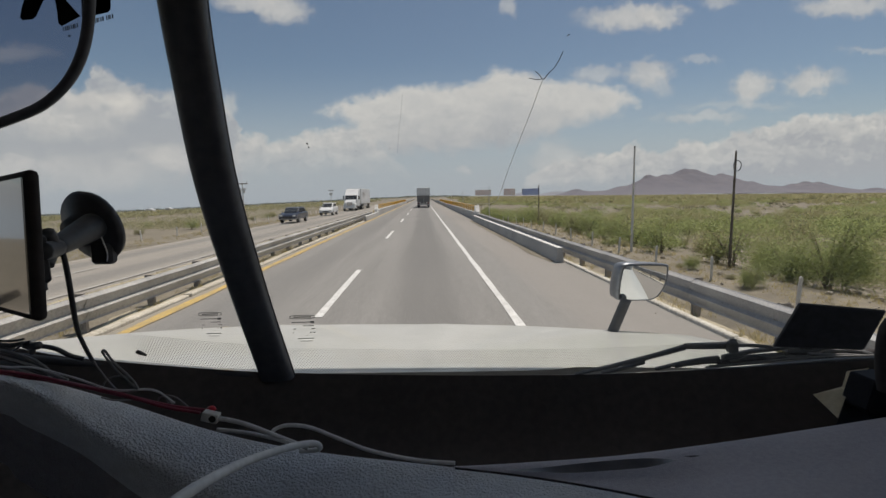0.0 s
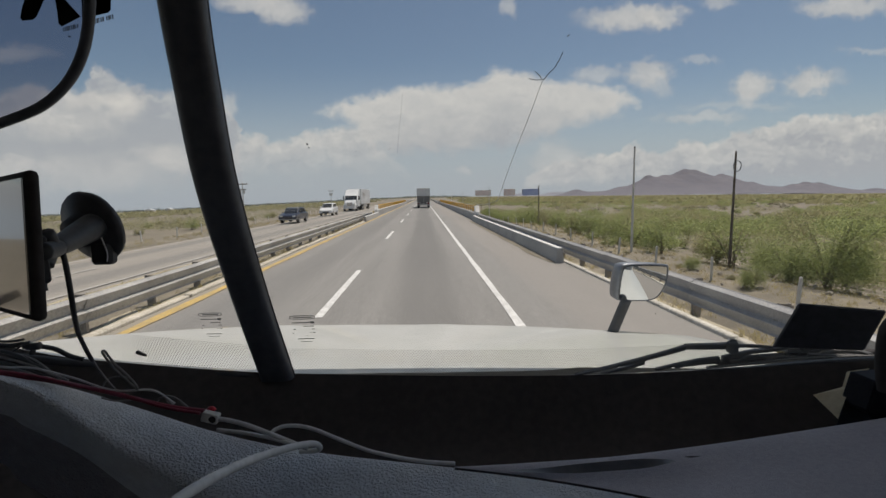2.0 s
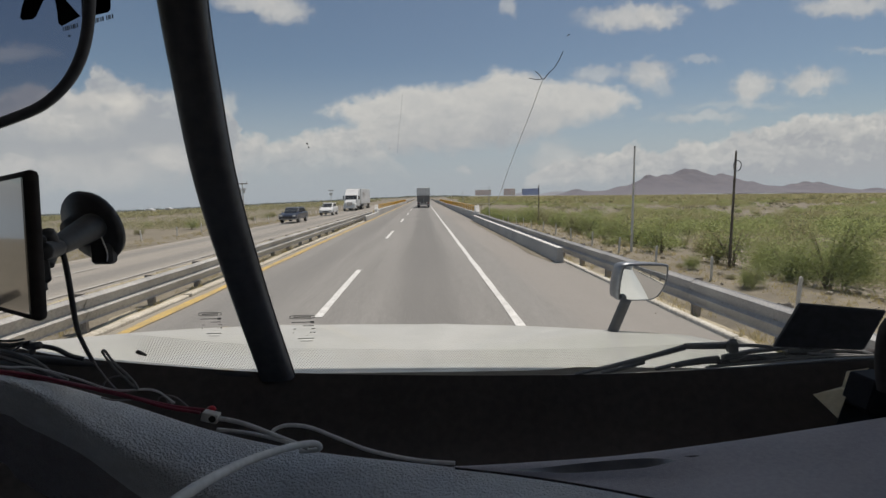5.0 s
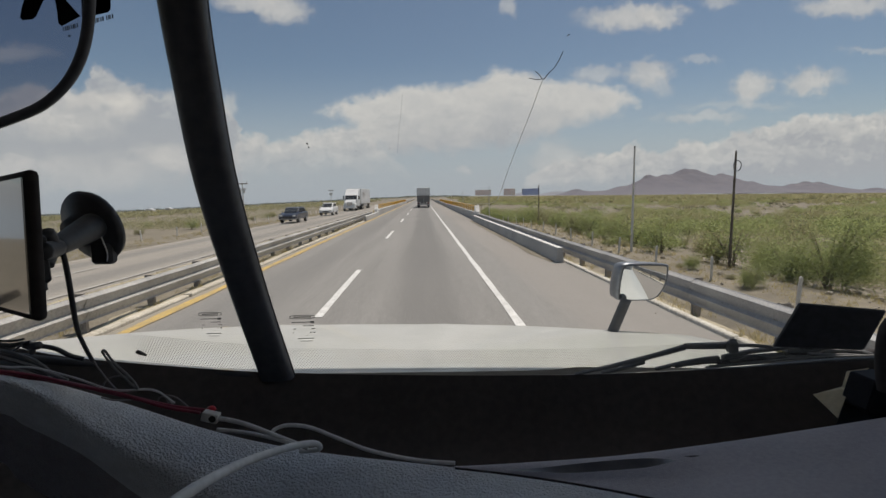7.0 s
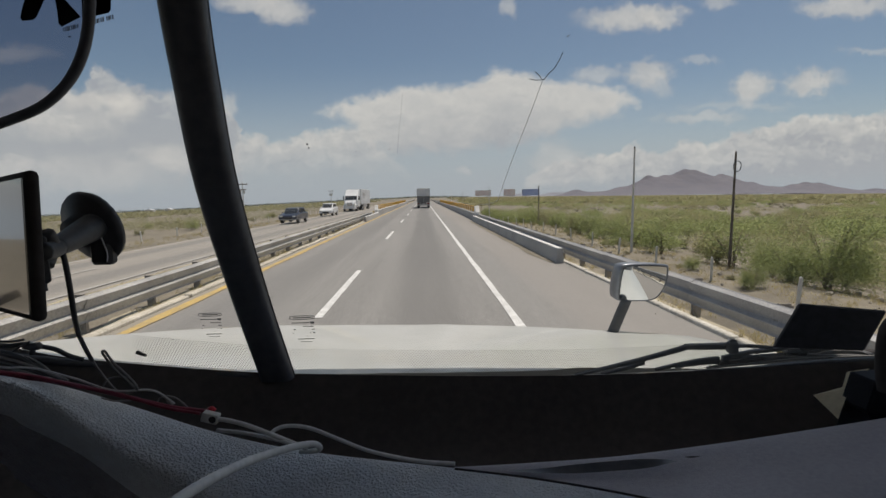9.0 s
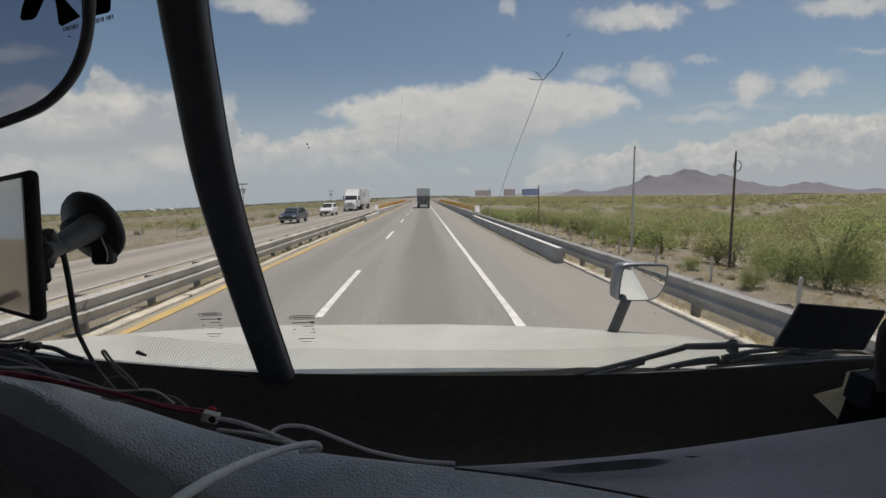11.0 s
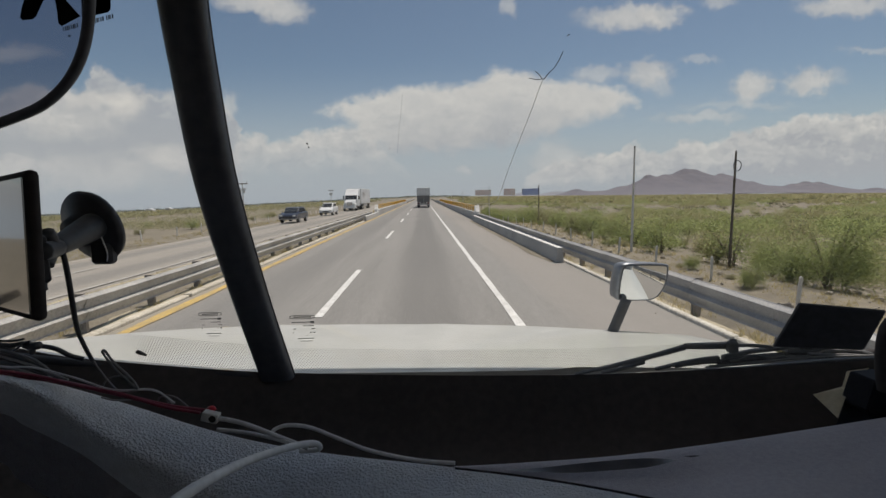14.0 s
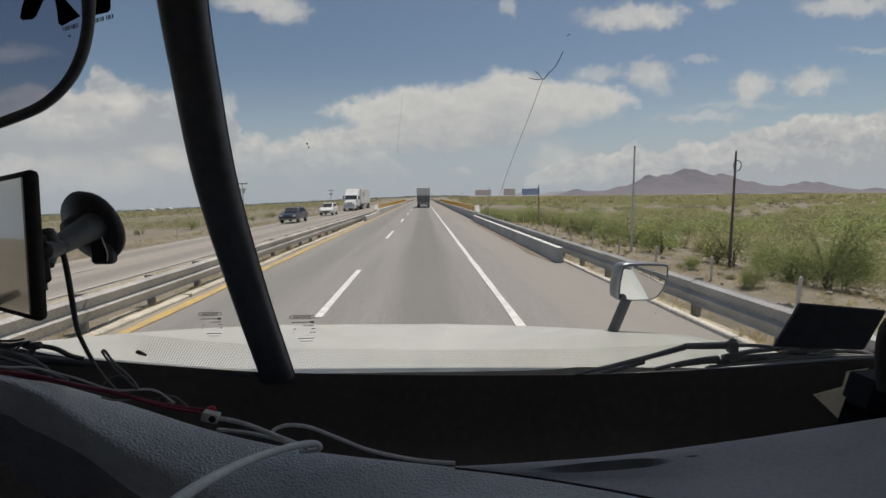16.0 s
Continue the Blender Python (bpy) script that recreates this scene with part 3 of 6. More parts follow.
stripe(road, LINE_R, -60, 420, 0.15, M_WHITE_LINE)
stripe(road, LINE_L, -60, 420, 0.20, M_YELLOW_LINE, ragged=0.03)
for i in range(-4, 22):
    y = 7.9 + i * 15.0
    stripe(road, LINE_M, y, y + 5.2, 0.15, M_WHITE_LINE, name="lane_dash", ragged=0.006, step=0.4)
ZD = Z_OPP[0] + (Z_OPP[1] - Z_OPP[0]) * 0.5 + 0.03
for i in range(-2, 20):
    y = 11.0 + i * 15.0
    stripe(road_opposite, -11.65, y, y + 5.2, 0.14, M_FADED_LINE, ZD, "lane_dash", 0.006, 0.6)
stripe(road_opposite, -14.5, -60, 300, 0.13, M_FADED_LINE, Z_OPP[0] + 0.03)
stripe(road_opposite, -8.75, -60, 300, 0.11, M_FADED_LINE, Z_OPP[1] + 0.025, ragged=0.02)


def kerb(name, x0, x1, y0, y1, top, label, material):
    """Kerb stones laid end to end, each its own piece."""
    run = thing(name, (0, y0, 0), label, "kerb", kind="structure")
    own = bmesh.new()
    box((x0, 0.012, -0.1), (x1, 2.0 - 0.012, top), 0.018, own)
    first = part("kerb_stone", own, material, run)
    n = int((y1 - y0) / 2.0)
    for i in range(1, n):
        o = new("kerb_stone", first.data)
        o.parent = run
        o.location = (random.uniform(-0.02, 0.02), i * 2.0 + random.uniform(-0.01, 0.01), random.uniform(-0.022, 0.006))
        o.rotation_euler = (random.uniform(-0.006, 0.006), random.uniform(-0.002, 0.002), random.uniform(-0.005, 0.005))
    return run


kerb("kerb_right", 4.41, 4.54, -12, 38, 0.075, "low pale concrete kerb along the shoulder", M_KERB)
kerb("kerb_left", -5.44, -5.26, -12, 52, 0.065, "low stained concrete kerb beside the yellow line", M_KERBOLD)
kerb("kerb_right_far", 4.41, 4.54, 140, 250, 0.075, "low pale concrete kerb along the shoulder", M_KERB)
kerb("kerb_left_far", -5.40, -5.26, 142, 250, 0.12, "low stained concrete kerb beside the yellow line", M_KERBOLD)



def verge_strip(name, x0, x1, z0, z1, dip, label):
    """Bare soil banked up against a kerb."""
    xs, ys = np.linspace(x0, x1, 14), np.concatenate([np.arange(-12, 60, 0.5), np.arange(60, 290, 4.0)])

    def z(X, Y):
        f = (X - x0) / (x1 - x0)
        return z0 + (z1 - z0) * f - dip * np.sin(np.clip(f, 0, 1) * math.pi) ** 0.5 + 0.028 * ripple(X, Y, 1.6, 51) + 0.02 * ripple(X, Y, 0.6, 52)
    tagged(grid_mesh(name, xs, ys, z, M_VERGE), label, "verge", kind="structure")


verge_strip("verge_right", 4.545, 6.3, 0.02, -0.20, 0.06, "pale bare soil strewn with straw beside the kerb")
verge_strip("verge_left", -8.38, -5.445, float(ground_z(-8.4, 0)) + 0.05, 0.04, 0.10, "pale bare soil on the median")


# ---- guard rails ----
WAVE = [(0.030, 0.0), (0.012, 0.020), (0.018, 0.050), (0.088, 0.168), (0.090, 0.180), (0.014, 0.222), (0.014, 0.232), (0.088, 0.386), (0.090, 0.398), (0.016, 0.438), (0.006, 0.452)]


def beam_mesh(face, material):
    bm = bmesh.new()
    outline = WAVE + [(d - 0.006, z) for d, z in reversed(WAVE)]
    slab([(d * face, z) for d, z in outline], 0.0, 3.90, "y", bm=bm)
    for y in (0.06, 0.20):
        for z in (0.160, 0.380):
            rod((0.076 * face, y, z), (0.098 * face, y, z), 0.014, sides=6, bm=bm)
    me = bpy.data.meshes.new("beam")
    bm.to_mesh(me)
    bm.free()
    me.materials.append(material)
    return me


def post_mesh(face, top):
    bm = bmesh.new()
    c = [(-0.03, -0.075), (0.03, -0.075), (0.03, -0.069), (-0.024, -0.069), (-0.024, 0.069), (0.03, 0.069), (0.03, 0.075), (-0.03, 0.075)]
    slab([(b - 0.09 * face, a) for a, b in c], -0.5, top, "z", bm=bm)
    box((-0.014 if face > 0 else -0.02, -0.05, top - 0.26), (0.02 if face > 0 else 0.014, 0.05, top - 0.06), 0.004, bm)
    me = bpy.data.meshes.new("post")
    bm.to_mesh(me)
    bm.free()
    me.materials.append(M_POST)
    return me


def guard_rail(x, face, y0, y1, low, label):
    run = thing("guard_rail", (x, y0, 0), label, "guard rail", "roadside guard rails")
    bme, pme = beam_mesh(face, M_STEEL if x > 0 else M_STEELPALE), post_mesh(face, low + 0.45)
    n = int((y1 - y0) / 3.81)
    for i in range(n):
        o = new("beam", bme)
        o.parent = run
        o.location = (random.uniform(-0.006, 0.006) + 0.006 * (i % 2), i * 3.81, low + random.uniform(-0.012, 0.012))
        for k in (0, 1):
            q = new("post", pme)
            q.parent = run
            q.location = (-0.006 * face, i * 3.81 + 0.10 + k * 1.905, random.uniform(-0.01, 0.01))
            q.rotation_euler = (random.uniform(-0.012, 0.012), random.uniform(-0.015, 0.015), 0)
    return run


STEEL_LABEL = "galvanised corrugated steel guard rail on short posts"
guard_rail(4.74, -1, -11.6, 38.6, 0.18, STEEL_LABEL + " beside the shoulder")
guard_rail(-5.70, 1, -11.6, 51, 0.17, STEEL_LABEL + " along the median")
guard_rail(4.74, -1, 127, 290, 0.18, STEEL_LABEL + " beyond the bridge")
guard_rail(-5.70, 1, 144, 300, 0.17, STEEL_LABEL + " beyond the bridge")


# ---- low wall and bridge ----
def low_wall(x0, x1, y0, y1):
    w = thing("barrier_wall", (0, y0, 0), "low grey concrete barrier wall with a whitened top", "barrier", "concrete barriers")
    n = int((y1 - y0) / 6)
    for i in range(n):
        bm = slab([(x0, 0), (x1, 0), (x1 - 0.04, 0.46), (x0 + 0.04, 0.46)], i * 6 + 0.012, i * 6 + 5.988, "y", 0.012)
        part("wall_block", bm, M_CONC, w)
        bm = box((x0 + 0.045, i * 6 + 0.012, 0.452), (x1 - 0.045, i * 6 + 5.988, 0.478), 0.006)
        part("cap", bm, M_WHITEWASH, w, "white-painted cap")


low_wall(4.12, 4.38, 13.6, 37.65)
low_wall(4.12, 4.38, 128, 158)
low_wall(-5.38, -5.12, 40, 52)


def wall_dirt(x0, x1, y0, y1):
    """A thin ragged band of swept dirt along the wall's foot."""
    ys = np.arange(y0, y1, 0.35)
    reach = np.minimum(1, (ys - y0) / 2 + 0.1) * (0.10 + 0.16 * np.abs(ripple(ys, ys * 0, 5, 71)) + 0.05 * ripple(ys, ys * 0, 1.1, 72))
    verts = [p for y, r in zip(ys, reach) for p in ((x1, y, 0.030), ((x0 + x1) / 2 - r * 0.5, y, 0.018), (x0 - r, y, 0.013))]
    n = len(ys) - 1
    faces = [(3 * i + k, 3 * i + k + 1, 3 * i + k + 4, 3 * i + k + 3) for i in range(n) for k in range(2)]
    tagged(raw("swept_dirt", verts, faces, M_DIRT, smooth=True), "brown dirt swept along the foot of the barrier wall", "dirt", kind="stuff")


wall_dirt(3.98, 4.115, 13.7, 37.6)


def parapet(x, inward, y0, y1):
    """Concrete parapet with a yellow steel railing and whitened end blocks."""
    p = thing("bridge_parapet", (x, y0, 0), "grey concrete bridge parapet carrying a yellow steel railing", "bridge railing", "bridge parapets")
    ln = y1 - y0
    n = int(ln / 8)
    for i in range(n):
        a, b = i * ln / n + 0.01, (i + 1) * ln / n - 0.01
        part("parapet_block", slab([(-0.16, -0.3), (0.16, -0.3), (0.14, 0.62), (-0.14, 0.62)], a, b, "y", 0.01), M_CONC, p)
        part("coping", box((-0.17, a, 0.615), (0.17, b, 0.70), 0.012), M_WHITEWASH, p, "whitewashed coping")
    for a, b in ((-0.9, 0.0), (ln, ln + 0.9)):
        bm = slab([(a, -0.3), (b, -0.3), (b, 1.28), (b - (b - a) * 0.35 if a > 0 else b, 1.28), (a + 0.55, 1.28), (a, 0.75)] if a < 0 else [(a, -0.3), (b, -0.3), (b, 0.75), (b - 0.55, 1.28), (a, 1.28)], -0.18, 0.18, "x", 0.015)
        part("end_block", bm, M_WHITEWASH, p, "whitewashed end block")
    bm = bmesh.new()
    box((-0.06, -0.05, 0.69), (0.06, 0.05, 1.24), 0.008, bm)
    first = part("rail_post", bm, M_YELLOW, p)
    first.location = (0, 0.6, 0)
    k = int((ln - 1.2) / 2.0)
    for i in range(1, k + 1):
        o = new("rail_post", first.data)
        o.parent = p
        o.location = (0, 0.6 + i * (ln - 1.2) / k, 0)
    for z, r in ((1.19, 0.055), (0.94, 0.04)):
        part("rail", box((-0.075 * inward - r, 0.05, z - r), (-0.075 * inward + r, ln - 0.05, z + r), 0.015), M_YELLOW, p, "yellow-painted steel rail")


parapet(4.62, -1, 38.8, 125)
parapet(-5.52, 1, 53, 141)
for ya, yb in ((40, 54), (124, 138)):
    bm = bmesh.new()
    a, b = (4.38, ya), (-5.25, yb)
    vs = [bm.verts.new((x, y + d, 0.018)) for x, y, d in ((*a, 0), (*a, 0.12), (*b, 0.12), (*b, 0))]
    bm.faces.new(vs)
    part("expansion_joint", bm, M_BLACK, road, "dark bridge expansion joint")
tagged(part("bridge_deck", box((-5.9, 39, -1.1), (5.0, 139, -0.31), 0.05), M_CONC), "grey concrete bridge deck under the road", "bridge", kind="structure")

# ---- hills ----
PEAKS = [(1475, 70, 130), (1700, 48, 260), (1921, 90, 190), (2070, 132, 150), (2180, 205, 130), (2333, 200, 170), (2470, 222, 160), (2545, 252, 120), (2640, 250, 140), (2750, 212, 150), (2900, 214, 130), (3000, 186, 130), (3200, 135, 170), (3420, 86, 220), (3640, 104, 150), (3770, 130, 120), (3900, 126, 110), (4030, 80, 130), (4500, 56, 180)]


RIDGE_X = np.arange(700.0, 5200.0, 5.0)
CREST = sum((height * np.exp(-np.abs((RIDGE_X - x) / w) ** 1.7)) ** 5 for x, height, w in PEAKS) ** 0.2
CREST = CREST * (1 + 0.035 * ripple(RIDGE_X, RIDGE_X * 0, 150, 22) + 0.03 * ripple(RIDGE_X, RIDGE_X * 0, 60, 23))
KERNEL = np.exp(-(np.arange(-60, 61) / 26.0) ** 2)
SOFT = np.exp(-(np.arange(-16, 17) / 7.0) ** 2)
CREST = np.convolve(CREST, SOFT / SOFT.sum(), "same")
CREST = CREST * (1 + 0.022 * ripple(RIDGE_X, RIDGE_X * 0, 70, 26) + 0.022 * ripple(RIDGE_X, RIDGE_X * 0, 32, 27))
FLANK = np.convolve(CREST, KERNEL / KERNEL.sum(), "same")


def hill_z(X, Y):
    """A craggy crest whose flanks run out in broad, shallow spurs."""
    back = np.maximum(0, 4250 - Y)
    at = X + 0.25 * back * np.sin(X / 260.0)
    sharp = np.exp(-(back / 55) ** 2)
    h = np.interp(at, RIDGE_X, FLANK) * (1 - sharp) + np.interp(X, RIDGE_X, CREST) * sharp
    fall = np.exp(-np.abs((Y - 4250) / np.where(Y < 4250, 390, 260)) ** 1.35)
    spur = 1 + (0.05 * ripple(X, Y, 260, 21) + 0.04 * ripple(X, Y, 110, 25)) * (1 - sharp)
    return ground_z(X, Y) - 6 + h * fall * spur


tagged(grid_mesh("mountain_range", np.linspace(1200, 4590, 320), np.concatenate([np.linspace(3350, 4100, 50), np.linspace(4115, 4400, 40), np.linspace(4430, 4750, 12)]), hill_z, M_HILL), "purple-brown rocky mountain range on the horizon, haze painted into its colour", "mountains", kind="structure")


def far_hill_z(X, Y):
    h = 34 * np.exp(-((X - 1560) / 90) ** 2) + 44 * np.exp(-((X - 1380) / 130) ** 2) + 30 * np.exp(-((X - 1050) / 200) ** 2)
    return ground_z(X, Y) - 4 + h * np.exp(-((Y - 4550) / 150) ** 2) * (1 + 0.3 * ripple(X, Y, 120, 31))


tagged(grid_mesh("far_hills", np.linspace(500, 1900, 120), np.linspace(4200, 4790, 20), far_hill_z, M_HILLFAR), "low hills on the horizon, painted pale blue-grey for haze", "hills", kind="structure")


# ---- lorry: bonnet, windscreen, cab ----
lorry = thing("lorry", (-0.26, 0.0, 0.0), "white long-nosed lorry with a split windscreen, seen from its cab", "lorry")


def own(name, bm, material, label="", smooth=False, parent=None):
    """A part of the lorry, modelled in world metres."""
    bmesh.ops.translate(bm, verts=bm.verts[:], vec=(0.26, 0, 0))
    o = part(name, bm, material, parent or lorry, label, smooth)
    return o


def bonnet():
    bm = bmesh.new()
    rows = []
    for j in range(22):
        t = j / 21
        row = []
        for i in range(41):
            s = -1 + i / 20
            front = 1.79 - 0.10 * s * s - 0.22 * s ** 4
            rear = 0.86 - 0.050 * max(0, 1 - ((s + 0.06) / 0.56) ** 4) ** 0.5
            y = rear + (front - rear) * t
            w = 1.09 - 0.04 * t
            z = 1.814 - 0.187 * (y - 0.86) - 0.008 * abs(s) ** 3 - 0.026 * s
            z += 0.0028 * math.exp(-((abs(s) - 0.30) / 0.05) ** 2) * t      # two raised creases
            z -= 0.07 * max(0, (t - 0.92) / 0.08) ** 2 + 0.12 * max(0, (abs(s) - 0.95) / 0.05) ** 2
            z -= 0.022 * max(0, s) ** 3 + 0.03 * max(0, -s) ** 3
            row.append(bm.verts.new((-0.25 + s * w + 0.20 * max(0, s) ** 4 - 0.15 * max(0, -s) ** 4, y, z)))
        rows.append(row)
    tail = [bm.verts.new((v.co.x, v.co.y + 0.03, v.co.z - 0.5)) for v in rows[-1]]
    rows.append(tail)
    for a, b in zip(rows, rows[1:]):
        for k in range(40):
            bm.faces.new((a[k], a[k + 1], b[k + 1], b[k]))
    for side in (0, 40):
        low = [bm.verts.new((r[side].co.x, r[side].co.y, r[side].co.z - 0.6)) for r in rows[:-1]]
        for k in range(len(low) - 1):
            bm.faces.new((rows[k][side], rows[k + 1][side], low[k + 1], low[k]))
    return bm


own("bonnet", bonnet(), M_HOOD, "glossy white bonnet with two soft creases", True)
# nose and body below, outside
own("nose", box((-1.0, 0.9, 0.45), (0.5, 1.62, 1.40), 0.05), M_HOOD)
own("cab_side", box((0.98, -1.35, 0.9), (1.03, 0.62, 1.88), 0.01), M_HOOD, "white outer door panel")
own("cab_side", box((-1.55, -1.35, 0.9), (-1.50, 0.62, 1.88), 0.01), M_HOOD, "white outer door panel")
own("cab_roof", box((-1.55, -1.35, 2.78), (1.03, 0.62, 2.84), 0.015), M_HOOD, "white cab roof")
own("roof_lining", box((-1.49, -1.29, 2.765), (0.97, 0.60, 2.776)), M_TRIM, "grey roof lining")
# Added panel, out of view, that keeps direct sun off dash and ledge.
own("outer_visor", slab([(0.60, 2.86), (0.60, 2.82), (1.12, 2.745), (1.13, 2.775)], -1.50, 0.98, "x", 0.005), M_HOOD, "unseen white panel added above the windscreen to keep sun off the dashboard")
own("cab_back", box((-1.50, -1.35, 0.9), (0.98, -1.30, 2.78), 0.005), M_TRIM)
own("cab_floor", box((-1.50, -1.30, 0.9), (0.98, 0.62, 0.96), 0.005), M_TRIM)
for x0, x1 in ((-1.46, -1.37), (0.87, 0.96)):
    own("cowl_side", box((x0, 0.63, 0.95), (x1, 0.95, 1.74), 0.01), M_HOOD)
own("door_lining", box((0.94, -1.30, 0.96), (0.98, 0.60, 1.84), 0.005), M_TRIM)
own("door_lining", box((-1.50, -1.30, 0.96), (-1.46, 0.60, 1.84), 0.005), M_TRIM)
for x in (-1.53, 1.005):
    own("corner_post", box((x - 0.03, -1.30, 1.88), (x + 0.03, -0.95, 2.78), 0.01), M_TRIM)
    own("corner_post", tube([(x, 0.62, 1.85), (x, 0.52, 2.3), (x, 0.42, 2.80)], 0.045, 10, 4), M_TRIM)
# Unseen panels added to narrow the side openings and dim the cab.
for x in (-1.525, 1.005):
    own("door_frame", box((x - 0.02, -0.97, 2.46), (x + 0.02, 0.50, 2.78), 0.01), M_TRIM, "unseen grey panel added above the side window to cut light")
    own("door_frame", box((x - 0.02, -0.97, 1.88), (x + 0.02, -0.25, 2.46), 0.01), M_TRIM, "unseen grey panel added behind the side window to cut light")
own("header", box((-1.50, 0.30, 2.66), (0.98, 0.62, 2.78), 0.01), M_TRIM)

BASE_R = [(-0.278, 0.800, 1.829), (0.047, 0.800, 1.815), (0.305, 0.770, 1.820), (0.536, 0.720, 1.844), (0.721, 0.640, 1.884), (0.762, 0.520, 1.946)]
BASE_L = [(-0.278, 0.800, 1.832), (-0.441, 0.750, 1.871), (-0.559, 0.690, 1.913), (-0.650, 0.620, 1.961), (-0.763, 0.500, 2.035)]


def raised(line, h):
    return [(x, y - 0.34 * h, z + h) for x, y, z in line]


def pane_point(line, s, h):
    """A point of the windscreen: s along its foot from 0 to 1, h up from it."""
    pts = glide(line, 12)
    f = s * (len(pts) - 1)
    i = min(int(f), len(pts) - 2)
    p = pts[i].lerp(pts[i + 1], f - i)
    return Vector((p.x, p.y - 0.34 * h, p.z + h))


for line, who in ((BASE_R, "passenger"), (BASE_L, "driver")):
    g = own("windscreen_pane", loft([line, raised(line, 0.4), raised(line, 0.86)], 6, 3), M_GLASS, "clear dusty windscreen half", True)
    g.visible_shadow = False
    own("windscreen_gasket", tube([(x, y - 0.004, z - 0.008) for x, y, z in line], 0.0065, 8, 6), M_RUBBER, "black rubber gasket", True)
    # fine printed dots along the foot of the glass
    dots = bmesh.new()
    pts = glide(line, 12)
    length = sum((a - b).length for a, b in zip(pts, pts[1:]))
    n = int(length / 0.0038)
    for r in range(17):
        for k in range(n):
            c = pane_point(line, (k + 0.5 * (r % 2) + 0.25) / n, 0.003 + r * 0.0033)
            if abs(c.x) > 1.0:
                continue
            rad = (0.00106 - 0.00001 * r) * min(1.0, max(0.0, (c.x + 0.53) / 0.07), max(0.0, (0.56 - c.x) / 0.05))
            if rad < 0.0002:
                continue
            ring = [dots.verts.new((c.x + rad * math.cos(a), c.y - 0.003 - 0.34 * rad * math.sin(a), c.z + rad * math.sin(a))) for a in (0.4 + 1.0472 * q for q in range(6))]
            dots.faces.new(ring)
    own("frit_dots", dots, M_FRIT, "band of fine grey ceramic dots")
    # cowl below the glass, outside, and the black ledge inside
    own("scuttle", loft([[(x, y + 0.015, z - 0.012) for x, y, z in line], [(x, y + 0.07, z - 0.03) for x, y, z in line]], 6, 2), M_HOOD)

post_line = [(-0.274, 0.785, 1.827), (-0.296, 0.740, 1.988), (-0.307, 0.675, 2.169), (-0.310, 0.640, 2.328), (-0.305, 0.615, 2.405), (-0.294, 0.585, 2.469)]


def post_skin():
    bm = bmesh.new()
    line = glide(post_line, 6)
    rings = []
    prof = [(math.copysign(abs(math.cos(a)) ** 0.55, math.cos(a)), math.copysign(abs(math.sin(a)) ** 0.7, math.sin(a))) for a in (2 * math.pi * k / 24 for k in range(24))]
    for i, p in enumerate(line):
        w = 0.0285 + 0.001 * i / len(line)
        rings.append([bm.verts.new((p.x + 0.003 + a * w, p.y + b * 0.018, p.z)) for a, b in prof])
    for a, b in zip(rings, rings[1:]):
        for k in range(len(prof)):
            bm.faces.new((a[k], a[(k + 1) % len(prof)], b[(k + 1) % len(prof)], b[k]))
    return bm


own("centre_post", post_skin(), M_POSTCOAT, "black centre post between the windscreen halves", True)
own("post_seal", tube([(x + 0.031, y + 0.006, z) for x, y, z in post_line], 0.002, 6, 6), M_RUBBER, "thin black rubber bead")

LEDGE_B = [(-0.712, 0.600, 1.986), (-0.629, 0.660, 1.944), (-0.559, 0.690, 1.912), (-0.436, 0.740, 1.873), (-0.275, 0.790, 1.835), (0.046, 0.790, 1.818), (0.303, 0.765, 1.821), (0.529, 0.710, 1.847), (0.710, 0.630, 1.887), (0.732, 0.500, 1.954)]
ledge_mid = [(x, y - 0.075, z - 0.10) for x, y, z in LEDGE_B]
ledge_low = [(x * 0.95, y - 0.20, z - 0.17) for x, y, z in LEDGE_B]
own("windscreen_ledge", loft([LEDGE_B, ledge_mid, ledge_low], 4, 4), M_LEDGE, "matt black ledge below the windscreen", True)

PAD_A = [(-0.554, 0.462, 1.982), (-0.475, 0.493, 1.959), (-0.421, 0.514, 1.936), (-0.353, 0.525, 1.904), (-0.275, 0.525, 1.873), (-0.193, 0.52, 1.851), (-0.107, 0.5, 1.846), (0.033, 0.48, 1.836), (0.15, 0.45, 1.834), (0.248, 0.42, 1.828)]
PAD_A0 = [(x, y + 0.01, z - 0.05) for x, y, z in PAD_A]
PAD_T = [(-0.5, 0.417, 1.997), (-0.416, 0.432, 1.98), (-0.375, 0.441, 1.952), (-0.328, 0.446, 1.906), (-0.275, 0.451, 1.866), (-0.201, 0.437, 1.835), (-0.117, 0.424, 1.828), (0.016, 0.41, 1.836), (0.12, 0.385, 1.844), (0.201, 0.355, 1.849)]
PAD_C = [(-0.545, 0.430, 1.985), (-0.441, 0.452, 1.945), (-0.420, 0.458, 1.926), (-0.372, 0.465, 1.889), (-0.317, 0.465, 1.839), (-0.237, 0.445, 1.804), (-0.125, 0.410, 1.815), (0.004, 0.370, 1.841), (0.092, 0.330, 1.865), (0.150, 0.295, 1.882)]
PAD_E = [(-0.556, 0.437, 1.977), (-0.453, 0.462, 1.933), (-0.432, 0.468, 1.914), (-0.383, 0.475, 1.875), (-0.327, 0.475, 1.823), (-0.245, 0.455, 1.786), (-0.128, 0.418, 1.797), (0.004, 0.376, 1.826), (0.093, 0.335, 1.851), (0.153, 0.300, 1.870)]
